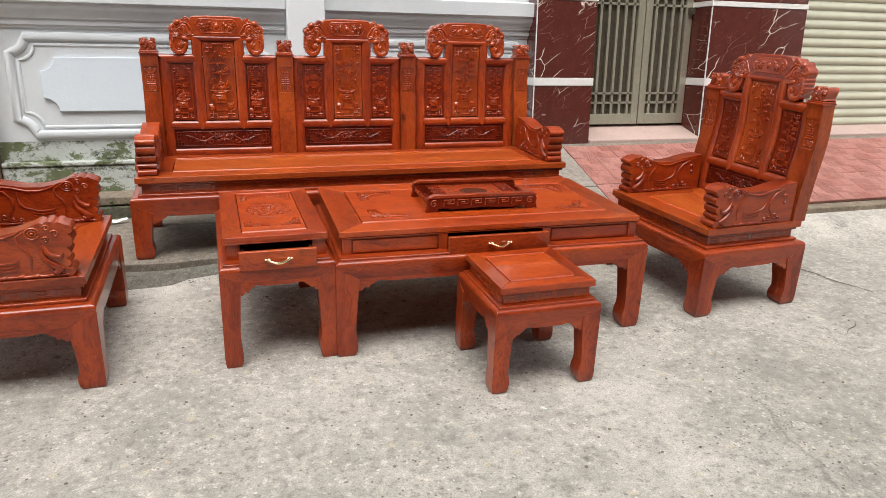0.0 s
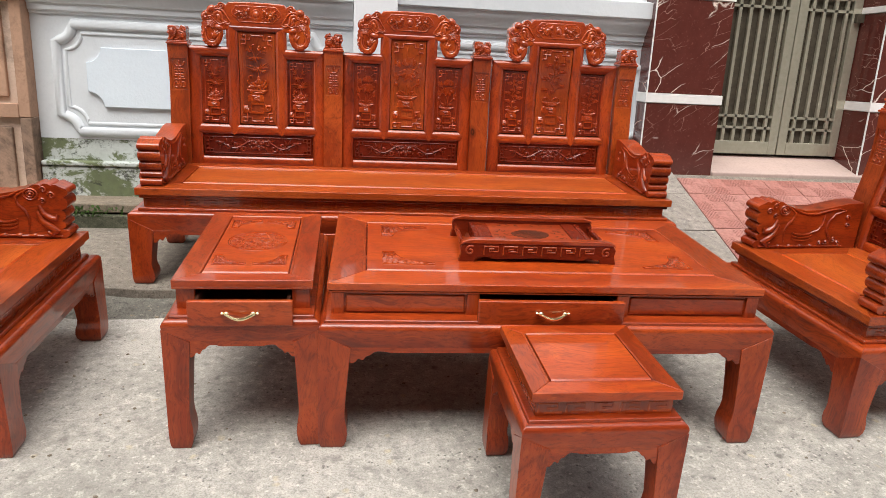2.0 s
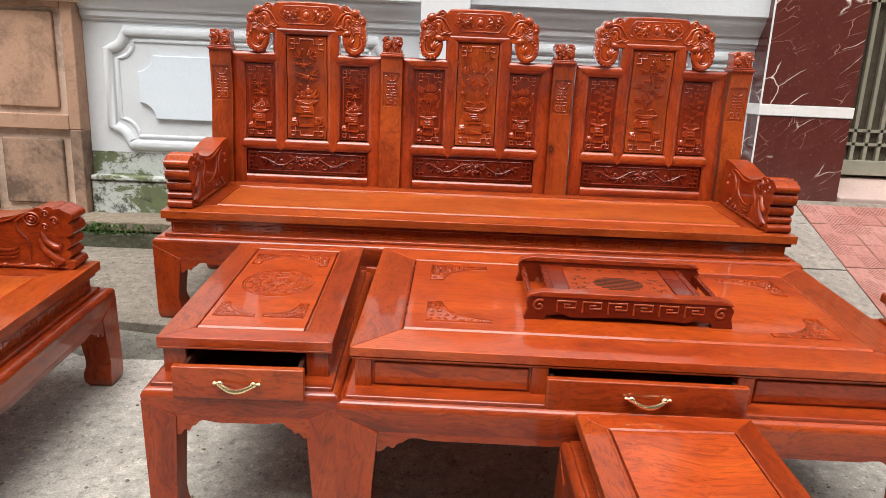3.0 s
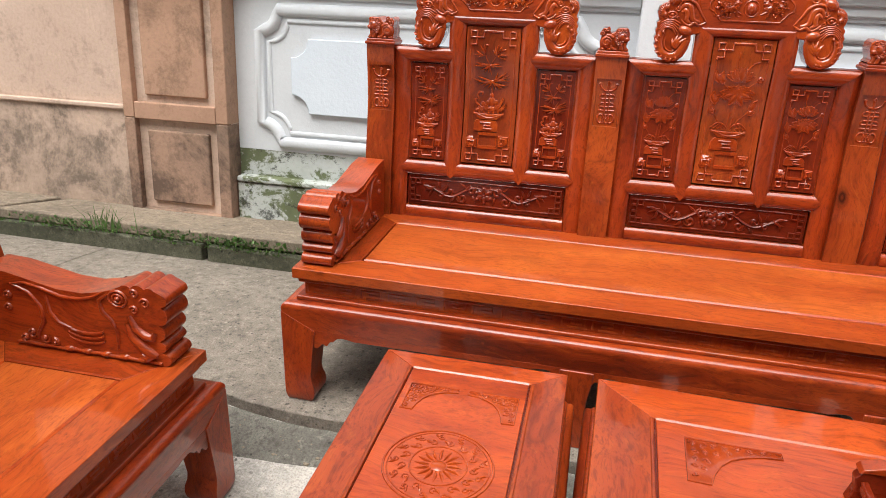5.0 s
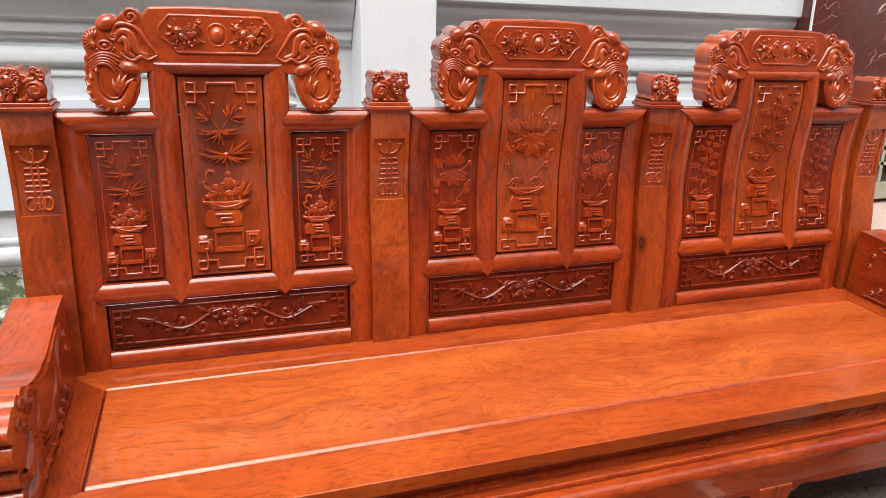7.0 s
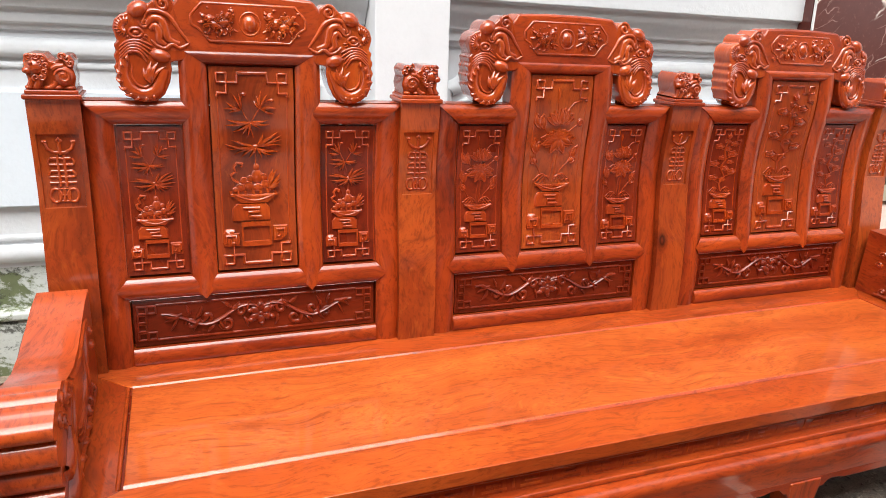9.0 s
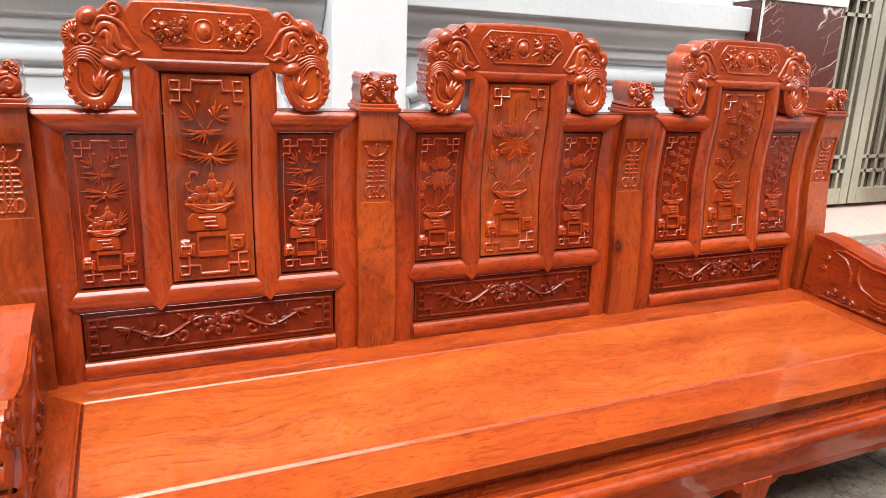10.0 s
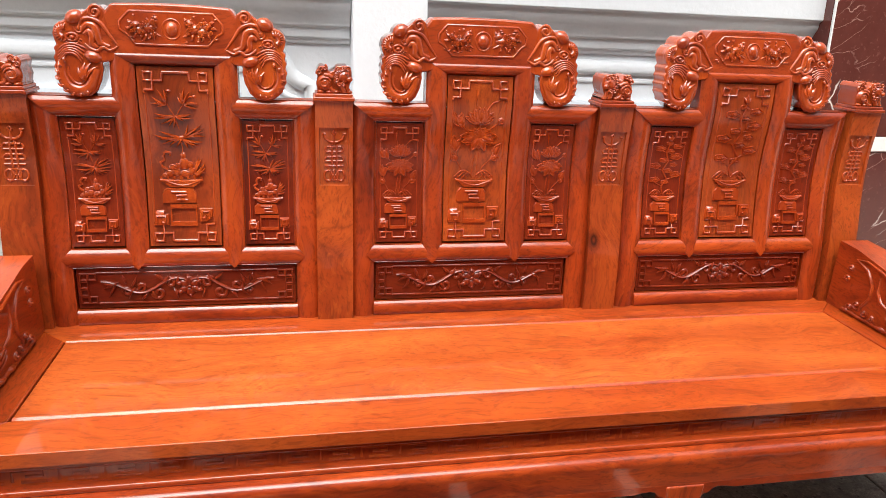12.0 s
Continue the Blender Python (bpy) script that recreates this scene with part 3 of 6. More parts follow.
def build_brown_wall():
    wall = tagged(new("wall_brown"), "peeling brown and tan rendered wall with a blind panelled bay", "wall", "", "structure")
    Y = 5.25
    part("wall_face", Mesh().box(-9.0, -1.862, Y, Y + 0.3, 0.762, 3.2), TAN, wall)
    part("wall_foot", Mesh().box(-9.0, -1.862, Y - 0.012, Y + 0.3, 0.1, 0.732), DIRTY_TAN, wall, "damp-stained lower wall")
    part("wall_band", Mesh().box(-9.0, -1.862, Y - 0.03, Y + 0.1, 0.734, 0.760), TAN, wall, soft=0.008)
    part("bay_ground", Mesh().box(-1.858, -1.272, Y + 0.002, Y + 0.3, 0.1, 3.2), TAN, wall)
    for x0, x1 in ((-1.860, -1.798), (-1.336, -1.270)):
        part("bay_frame", Mesh().box(x0, x1, Y - 0.035, Y + 0.1, 0.701, 3.2), BROWN, wall, soft=0.006)
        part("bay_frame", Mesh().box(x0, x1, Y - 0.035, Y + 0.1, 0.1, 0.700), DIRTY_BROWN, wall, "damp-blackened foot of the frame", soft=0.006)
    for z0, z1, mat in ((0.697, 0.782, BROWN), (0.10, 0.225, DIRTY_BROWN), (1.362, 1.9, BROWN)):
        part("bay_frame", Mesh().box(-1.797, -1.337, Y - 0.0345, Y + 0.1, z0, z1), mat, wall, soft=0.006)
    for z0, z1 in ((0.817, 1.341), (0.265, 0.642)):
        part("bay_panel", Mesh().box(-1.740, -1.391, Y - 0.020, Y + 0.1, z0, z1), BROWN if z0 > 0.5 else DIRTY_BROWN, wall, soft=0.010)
    part("bay_cap", Mesh().prism([(Y + 0.05, 1.390), (Y - 0.05, 1.393), (Y - 0.055, 1.405), (Y - 0.085, 1.412), (Y - 0.090, 1.440), (Y + 0.05, 1.450)], 0, -1.95, -1.235), TAN, wall, "chipped cap moulding of the bay", soft=0.004)


def tile_run(parent, x0, x1, z0, z1, y, w, h, material, face="y"):
    """Marble tiles on an upright face, each a thin block."""
    xs = [x0 + i * w for i in range(int((x1 - x0) / w + 0.999))] + [x1]
    zs = [z0 + i * h for i in range(int((z1 - z0) / h + 0.999))] + [z1]
    for a, b in zip(xs, xs[1:]):
        for c, d in zip(zs, zs[1:]):
            if b - a < 0.01 or d - c < 0.01:
                continue
            if face == "y":
                m = Mesh().box(a + 0.0012, b - 0.0012, y - 0.012, y, c + 0.0012, d - 0.0012)
            else:
                m = Mesh().box(y - 0.012, y, a + 0.0012, b - 0.0012, c + 0.0012, d - 0.0012)
            part("tile", m, material, parent)


def build_pillar(name, x0, x1, y0, y1):
    p = tagged(new(name), "gate pillar clad in dark red white-veined marble tiles", "pillar", "", "structure")
    part("core", Mesh().box(x0 + 0.012, x1 - 0.012, y0 + 0.012, y1, 0.2, 3.2), GROUT, p)
    bands = ((0.2, 0.949), (1.013, 1.60), (1.645, 3.2))
    for z0, z1 in bands:
        tile_run(p, x0 + 0.001, x1 - 0.001, z0, z1, y0 + 0.012, 0.53 if x1 - x0 < 0.6 else 0.505, 0.8, MARBLE)
        for xs in (x0 + 0.012, x1):
            part("tile", Mesh().box(xs - 0.012, xs, y0 + 0.014, y1, z0 + 0.001, z1 - 0.001), MARBLE, p)
    for z0, z1 in ((0.951, 1.011), (1.602, 1.643)):
        part("stone_band", Mesh().box(x0 - 0.006, x1 + 0.006, y0 - 0.006, y1, z0, z1), GROUT, p, "white stone band", soft=0.003)
    part("corner_joint", Mesh().box(x0 - 0.0015, x0 + 0.005, y0 - 0.0015, y0 + 0.008, 0.2, 3.2), GROUT, p, "thin white corner joint")
    return p


def build_gate(x0, x1, y, z0, z1):
    gate = thing("steel_gate", pose(0, 0, 0), "closed two-leaf polished stainless steel gate with dark backing", "gate")
    mid = 3.675
    for a, b in ((x0, mid - 0.004), (mid + 0.004, x1)):
        leaf = part("gate_leaf", Mesh().box(a, a + 0.065, y, y + 0.04, z0, z1).box(b - 0.065, b, y, y + 0.04, z0, z1)
                    .box(a + 0.065, b - 0.065, y, y + 0.04, z0, z0 + 0.09).box(a + 0.065, b - 0.065, y, y + 0.04, z1 - 0.09, z1), STEEL, gate, "brushed steel frame", soft=0.004)
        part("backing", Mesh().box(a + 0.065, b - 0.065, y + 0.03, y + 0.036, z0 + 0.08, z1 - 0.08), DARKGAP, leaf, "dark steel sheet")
        n = max(2, round((b - a - 0.13) / 0.082))
        step = (b - a - 0.13) / n
        for i in range(n):
            x = a + 0.065 + step * (i + 0.5)
            part("bar", Mesh().box(x - 0.012, x + 0.012, y + 0.004, y + 0.028, z0 + 0.09, z1 - 0.09), STEEL, leaf, soft=0.003)
        for z in (z0 + 0.185, z0 + 0.265, z0 + 1.0, z0 + 1.08):
            part("crossbar", Mesh().box(a + 0.065, b - 0.065, y + 0.004, y + 0.018, z - 0.009, z + 0.009), STEEL, leaf)
    part("lock_box", Mesh().box(mid + 0.42, mid + 0.58, y - 0.03, y + 0.01, z0 + 0.93, z0 + 0.99), DARKGAP, gate, "dark lock box", soft=0.004)


def build_shutter(x0, x1, y, z0, z1):
    sh = thing("roller_shutter", pose(0, 0, 0), "closed pale green corrugated steel roller shutter", "shutter")
    z = z0 + 0.05
    part("bottom_rail", Mesh().box(x0, x1, y - 0.012, y + 0.02, z0, z0 + 0.05), SHUTTER, sh, soft=0.004)
    poly = [(y + 0.012, 0.0), (y, 0.004), (y - 0.012, 0.022), (y - 0.012, 0.052), (y - 0.002, 0.066), (y - 0.002, 0.078), (y + 0.012, 0.080)]
    me = None
    while z < z1:
        if me is None:
            me = Mesh().prism(poly, 0, x0, x1).data("slat", SHUTTER)
        ob = new("slat", me)
        ob.parent, ob.location = sh, (0, 0, z)
        z += 0.081


RAMP0, RAMP1 = (4.06, 0.098), (5.13, 0.500)     # (y, z) at the foot and at the head of the ramp


def build_ramp():
    slope = math.atan2(RAMP1[1] - RAMP0[1], RAMP1[0] - RAMP0[0])
    prof = [(RAMP0[0] + 0.02, -0.3), (RAMP1[0] + 0.6, -0.3), (RAMP1[0] + 0.6, RAMP1[1] - 0.018), (RAMP1[0], RAMP1[1] - 0.018), (RAMP0[0] + 0.02, RAMP0[1] - 0.016)]
    tagged(part("ramp", Mesh().prism(prof, 0, 2.42, 12.0), SLAB), "sloping grey concrete approach beside the tiled pavement", "ramp", "", "structure")
    tagged(part("kerb_edge", Mesh().box(2.98, 12.0, 3.99, 4.12, -0.1, RAMP0[1] + 0.006), KERBSTONE, soft=0.012), "pale concrete kerb at the foot of the tiles", "kerb", "", "structure")
    part("sill", Mesh().prism([(RAMP1[0], 0.3), (5.75, 0.3), (5.75, 0.60), (5.44, 0.596), (RAMP1[0], RAMP1[1] + 0.008)], 0, 3.067, 12.0), PINKSTONE, None, "", soft=0.008)
    tagged(bpy.data.objects["sill"], "pink-grey stone sill under the steel gate", "sill", "", "structure")
    length = math.hypot(RAMP1[0] - RAMP0[0], RAMP1[1] - RAMP0[1])
    base = tagged(new("tiled_pavement"), "sloping red cement-tile pavement with ribbed squares", "pavement", "", "structure")
    base.matrix_world = pose(2.62, RAMP0[0], RAMP0[1], math.degrees(slope), 0, 0)
    w = 0.2
    def ribbed(flip):
        """A square of four fields, each ribbed along one diagonal."""
        m = Mesh().box(0.002, w - 0.002, 0.002, w - 0.002, -0.02, 0.0)
        q = w / 2
        for i in (0, 1):
            for j in (0, 1):
                for k in range(-4, 5):
                    c = 0.0215 * k
                    a0, a1 = max(0.006, 0.006 + c), min(q - 0.006, q - 0.006 + c)
                    if a1 - a0 < 0.012:
                        continue
                    run = [(a0, a0 - c), (a1, a1 - c)]
                    if (i + j + flip) % 2:
                        run = [(q - a, b) for a, b in run]
                    (ax, ay), (bx, by) = run
                    d = 0.0034 if bx > ax else -0.0034
                    poly = [(ax + d, ay - 0.0034), (bx + d, by - 0.0034), (bx - d, by + 0.0034), (ax - d, ay + 0.0034)]
                    m.prism([(i * q + px, j * q + py) for px, py in poly], 2, 0.0, 0.0026)
        return m
    hatched, crossed = ribbed(0), ribbed(1)
    data = [hatched.data("tile", REDTILE, 0), crossed.data("tile", REDTILE, 0)]
    grey = Mesh().box(0.003, 0.417, 0.003, 0.417, -0.02, 0.001).data("grey_tile", GREYTILE, 0)
    for j in range(3):
        ob = new("grey_tile", grey)
        ob.parent, ob.matrix_basis = base, pose(-0.265, 0.01 + 0.42 * j, 0.004 + 0.002 * (j % 2))
    rows = int(length / w)
    rnd = random.Random(3)
    for j in range(rows):
        first = 0.16
        for i in range(42):
            ob = new("tile", data[(i + j) % 2])
            ob.parent = base
            ob.matrix_basis = pose(first + i * w, 0.06 + j * w, 0.004 + rnd.uniform(-0.0015, 0.0015), rnd.uniform(-0.4, 0.4), rnd.uniform(-0.4, 0.4), 0)


def build_far_side():
    """Plain walls that close the street behind the camera and at its ends; the tall ones keep off sky light."""
    # two unseen tall walls, added so that daylight falls more from above
    structure("wall_opposite", Mesh().box(-14, 16, -7.3, -7.0, -1.0, 13.0), UNSEEN_WALL, "unseen plain dull wall across the road, added to block low sky light")
    structure("wall_houses", Mesh().box(-14, 16, 5.75, 6.0, 3.2, 9.5), UNSEEN_WALL, "unseen plain upper wall over the gate, added to block sky light")
    structure("wall_right", Mesh().box(9.2, 12.0, 5.2, 5.5, 0.2, 4.0), TAN, "plain tan rendered wall beyond the shutter")


build_ground()
build_gutter_slabs()
build_gutter()
build_kerb()
build_white_wall()
build_brown_wall()
build_pillar("pillar_1", 2.545, 3.065, 5.15, 5.6)
build_pillar("pillar_2", 4.150, 5.145, 5.15, 5.6)
build_gate(3.07, 4.145, 5.40, 0.612, 2.6)
tagged(part("gate_head", Mesh().box(3.067, 4.148, 5.16, 5.6, 2.62, 3.2), MARBLE), "dark red marble lintel over the gate", "lintel", "", "structure")
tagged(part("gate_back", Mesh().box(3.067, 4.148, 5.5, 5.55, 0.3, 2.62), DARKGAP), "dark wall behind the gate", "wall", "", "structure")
build_shutter(5.147, 9.2, 5.35, 0.515, 3.2)
build_ramp()
build_far_side()
# ---------------------------------------------------------------- carved furniture
CURVE = ((0.40, 0.0), (0.45, 0.0), (0.55, 0.004), (0.67, 0.018), (0.76, 0.034), (0.85, 0.045), (0.92, 0.046), (0.98, 0.042), (1.03, 0.040), (1.08, 0.043), (1.13, 0.049), (1.26, 0.068), (1.32, 0.080))


def lean(x, y, z):
    """The backs rise in an S: hollow behind the sitter, forward at the neck, then away at the crest."""
    for k in range(1, len(CURVE) - 2):
        (z0, a), (z1, b) = CURVE[k], CURVE[k + 1]
        if z <= z1 or k == len(CURVE) - 3:
            t = min(max((z - z0) / (z1 - z0), 0.0), 1.3)
            m0 = (b - CURVE[k - 1][1]) / (z1 - CURVE[k - 1][0]) * (z1 - z0)
            m1 = (CURVE[k + 2][1] - a) / (CURVE[k + 2][0] - z0) * (z1 - z0)
            h = t * t * (3 - 2 * t)
            return (x, y + a * (1 - h) + b * h + m0 * t * (1 - t) ** 2 - m1 * t * t * (1 - t), z)
    return (x, y, z)


def relief(mesh, material, parent, label="carved relief"):
    """Fine carving that cannot be told apart piece by piece."""
    return tagged(part("carving", mesh, material, parent, label, smooth=62), kind="stuff")


BACK = 0.558     # front face of the back frame at seat level, from the seat's front edge


def spiral(cx, cz, r, turns, start, grow=1.0, n=18):
    """Points of a spiral that winds inwards from the rim."""
    out = []
    for i in range(n + 1):
        t = i / n
        k = r * (1 - 0.86 * t)
        a = start + grow * turns * 2 * math.pi * t
        out.append((cx + k * math.cos(a), cz + k * math.sin(a)))
    return out


def arc(cx, cz, rx, rz, a0, a1, n=10):
    return [(cx + rx * math.cos(radians(a0 + (a1 - a0) * i / n)), cz + rz * math.sin(radians(a0 + (a1 - a0) * i / n))) for i in range(n + 1)]


def taper(n, r, tip=0.15):
    return [r * (tip + (1 - tip) * math.sin(math.pi * (0.08 + 0.84 * i / (n - 1)))) for i in range(n)]


def square_key(m, x, z, sx, sz, s, y, w):
    """The key in the corner of a carved panel: a square ring, and a strip that steps round it to both sides."""
    def line(pts, closed=False):
        m.ridge([(x + sx * u * s, z + sz * v * s) for u, v in pts], w, y, 1.35, 4, closed)
    line([(0.0, 0.0), (1.0, 0.0), (1.0, 1.0), (0.0, 1.0)], True)
    line([(2.15, 0.0), (2.15, 1.0), (1.0, 1.0), (1.0, 2.15), (0.0, 2.15), (0.0, 2.5)])


def blade(m, p, q, wide, y, curl=0.15, lift=1.0):
    """A pointed leaf from p to q."""
    dx, dz = q[0] - p[0], q[1] - p[1]
    pts = []
    for i in range(7):
        t = i / 6
        k = curl * math.sin(math.pi * t) * 0.5
        pts.append((p[0] + dx * t - dz * k, p[1] + dz * t + dx * k))
    m.ridge(pts, [wide * r for r in (0.35, 0.8, 1.0, 0.95, 0.75, 0.42, 0.06)], y, 1.5 * lift, 3)


def plate(m, poly, y, h, inset):
    """A flat raised block with sloping sides; poly runs round its foot."""
    n = len(poly)
    cx, cz = sum(p[0] for p in poly) / n, sum(p[1] for p in poly) / n
    top = []
    for x, z in poly:
        d = math.hypot(x - cx, z - cz) or 1.0
        k = max(0.2, 1 - inset / d)
        top.append((cx + (x - cx) * k, y - h, cz + (z - cz) * k))
    m.add([(x, y + 0.0004, z) for x, z in poly] + top, [(i, (i + 1) % n, n + (i + 1) % n, n + i) for i in range(n)] + [tuple(range(n, 2 * n))])


def flower(m, x, z, r, y, petals=5, a0=0.0, a1=6.2832, lift=0.26):
    """A flat open blossom; a0 to a1 is the fan of its petals."""
    for i in range(petals):
        a = a0 + (a1 - a0) * (i + 0.5) / petals
        m.dome(x + 0.58 * r * math.cos(a), z + 0.58 * r * math.sin(a), 0.50 * r, 0.30 * r if petals > 6 else 0.40 * r, y, lift * r, a, 8)
    m.dome(x, z, 0.22 * r, 0.22 * r, y - 0.08 * r, lift * 0.6 * r, 0, 8)


def petal(m, p, q, wide, y, curl=0.0, flat=0.5, rim=0.0):
    """A broad pointed petal from p to q, gently domed; rim adds a raised edge."""
    dx, dz = q[0] - p[0], q[1] - p[1]
    mid, left, right = [], [], []
    radii = [wide * r for r in (0.30, 0.74, 0.98, 1.0, 0.80, 0.44, 0.05)]
    d = math.hypot(dx, dz) or 1.0
    for i, r in enumerate(radii):
        t = i / 6
        k = curl * math.sin(math.pi * t) * 0.5
        x, z = p[0] + dx * t - dz * k, p[1] + dz * t + dx * k
        mid.append((x, z)), left.append((x - dz / d * r, z + dx / d * r)), right.append((x + dz / d * r, z - dx / d * r))
    m.ridge(mid, radii, y, flat, 4)
    if rim:
        m.ridge(left, rim, y, 1.6, 3)
        m.ridge(right, rim, y, 1.6, 3)


def raised_frame(m, P, x0, z0, x1, z1, y, h, bar):
    """A square block with a sunk middle: four flat bars."""
    for a, b, c, d in ((x0, z0, x1, z0 + bar), (x0, z1 - bar, x1, z1), (x0, z0, x0 + 1.9 * bar, z1), (x1 - 1.9 * bar, z0, x1, z1)):
        plate(m, [P(a, b), P(c, b), P(c, d), P(a, d)], y, h, 0.0016)


def potted_plant(m, cx, z0, w, h, y, kind, rnd):
    """Stand, dish and plant in low relief that fill a panel w wide and h high, with z0 its foot."""
    hw = w / 2

    def P(u, v):
        return (cx + u * hw, z0 + v * h)
    k = 0.016 * w + 0.0008
    fine = 0.0075 * w + 0.0005
    thick = 0.0052

    def line(pts, r=1.0, lift=1.5):
        m.ridge([P(*p) for p in pts], k * r, y, lift, 3)

    def block(pts, high=thick):
        plate(m, [P(*p) for p in pts], y, high, 0.0022)

    def stem(pts, r):
        m.ridge([P(*p) for p in pts], taper(len(pts), r * w, 0.65), y, 1.6, 3)

    def leaves(hub, tips, fat=0.021):
        for t in tips:
            blade(m, P(*hub), P(t[0], t[1]), fat * w, y - 0.0010 * rnd.random(), rnd.uniform(-0.18, 0.18), 1.6)
    # stepped stand: an open square below, side steps with keys, a notched top block with a hooked key
    raised_frame(m, P, -0.40, 0.120, 0.36, 0.242, y, thick, 0.024)
    block([(-0.88, 0.122), (-0.45, 0.122), (-0.45, 0.186), (-0.58, 0.186), (-0.58, 0.208), (-0.80, 0.208), (-0.88, 0.186)])
    block([(0.41, 0.140), (0.62, 0.140), (0.80, 0.168), (0.80, 0.218), (0.41, 0.218)])
    block([(-0.62, 0.248), (0.36, 0.248), (0.36, 0.306), (0.26, 0.332), (-0.50, 0.332), (-0.62, 0.306)])
    yk = y - thick
    for pts in ([(-0.80, 0.140), (-0.80, 0.176), (-0.56, 0.176), (-0.56, 0.140), (-0.68, 0.140), (-0.68, 0.158)], [(0.70, 0.158), (0.70, 0.200), (0.50, 0.200), (0.50, 0.165), (0.60, 0.165), (0.60, 0.182)],
                [(-0.34, 0.312), (0.08, 0.312), (0.08, 0.292), (-0.20, 0.292), (-0.20, 0.268), (0.12, 0.268)]):
        m.ridge([P(*p) for p in pts], k * 0.9, yk, 1.3, 3)
    # shallow dish
    petals = [(-0.52 + 1.0 * i / 8, 0.338 + 0.030 * (abs(2 * i / 8 - 1) ** 1.6)) for i in range(9)]
    plate(m, [P(*p) for p in [(-0.40, 0.336), (0.32, 0.336), (0.50, 0.366), (0.54, 0.376), (-0.62, 0.376), (-0.58, 0.366)]], y, 0.0055, 0.0025)
    m.ridge([P(u, v + 0.010) for u, v in petals], fine * 1.3, y - 0.005, 1.2, 3)
    m.ridge([P(-0.64 + 1.20 * i / 8, 0.376 - 0.008 * math.sin(math.pi * i / 8)) for i in range(9)], k * 1.1, y - 0.002, 1.4, 3)
    if kind == 0:
        # bamboo over a bowl of fruit
        for i in range(7):
            u = -0.62 + 0.19 * i
            m.ridge([P(u, 0.380), P(u - 0.02, 0.398 + 0.008 * (i % 2))], k, y, 1.2, 3)
        stem([(0.02, 0.50), (0.04, 0.56), (0.0, 0.62)], 0.013)
        stem([(0.0, 0.66), (-0.06, 0.70), (-0.10, 0.735)], 0.012)
        stem([(-0.10, 0.735), (-0.22, 0.775), (-0.34, 0.835), (-0.24, 0.868)], 0.011)
        stem([(-0.06, 0.735), (0.10, 0.785), (0.30, 0.835), (0.44, 0.845)], 0.011)
        m.dome(*P(-0.22, 0.870), 0.035 * w, 0.024 * w, y, 0.022 * w)
        m.dome(*P(0.47, 0.842), 0.030 * w, 0.024 * w, y, 0.022 * w)
        leaves((-0.08, 0.735), [(-0.72, 0.722), (-0.66, 0.750), (-0.52, 0.690), (-0.30, 0.672), (-0.16, 0.664), (0.40, 0.725), (0.36, 0.745), (0.16, 0.705)])
        leaves((-0.30, 0.795), [(-0.72, 0.800), (-0.66, 0.835), (-0.52, 0.875), (-0.36, 0.880), (-0.60, 0.780)])
        leaves((0.18, 0.800), [(0.60, 0.800), (0.54, 0.775), (0.36, 0.870), (0.22, 0.890), (0.10, 0.868), (0.02, 0.840)])
        leaves((0.06, 0.612), [(-0.76, 0.632), (-0.64, 0.600), (-0.52, 0.575), (-0.34, 0.560), (-0.58, 0.650), (0.74, 0.650), (0.70, 0.672), (0.62, 0.690), (0.42, 0.668), (0.66, 0.592), (0.52, 0.572), (0.36, 0.556), (0.20, 0.552), (-0.14, 0.558), (0.24, 0.690), (0.74, 0.620)])
        m.dome(*P(0.04, 0.612), 0.12 * hw, 0.016 * h, y, 0.024 * w)
        # gourd, curled handle and the fruit
        m.dome(*P(0.05, 0.468), 0.15 * hw, 0.036 * h, y, 0.030 * w, 0, 12)
        m.dome(*P(0.04, 0.512), 0.085 * hw, 0.022 * h, y, 0.026 * w, 0, 10)
        for u, v, a, b in ((-0.38, 0.412, 0.13, 0.022), (-0.18, 0.420, 0.13, 0.026), (-0.28, 0.446, 0.11, 0.020), (-0.12, 0.455, 0.09, 0.018), (0.06, 0.412, 0.15, 0.020), (0.26, 0.425, 0.12, 0.024), (0.22, 0.462, 0.10, 0.020), (0.42, 0.410, 0.11, 0.018), (-0.50, 0.400, 0.09, 0.014)):
            m.dome(*P(u, v), a * hw, b * h, y, 0.022 * w, rnd.uniform(-0.5, 0.5), 10)
            m.ridge([P(u + a * 0.8 * math.cos(t), v + b * 0.8 * math.sin(t)) for t in (0.6, 1.2, 1.8, 2.4)], fine, y - 0.010 * w, 1.2, 3)
        line([(-0.42, 0.435), (-0.56, 0.452), (-0.60, 0.475), (-0.48, 0.488), (-0.52, 0.515), (-0.44, 0.535), (-0.30, 0.530), (-0.34, 0.515)], 1.1)
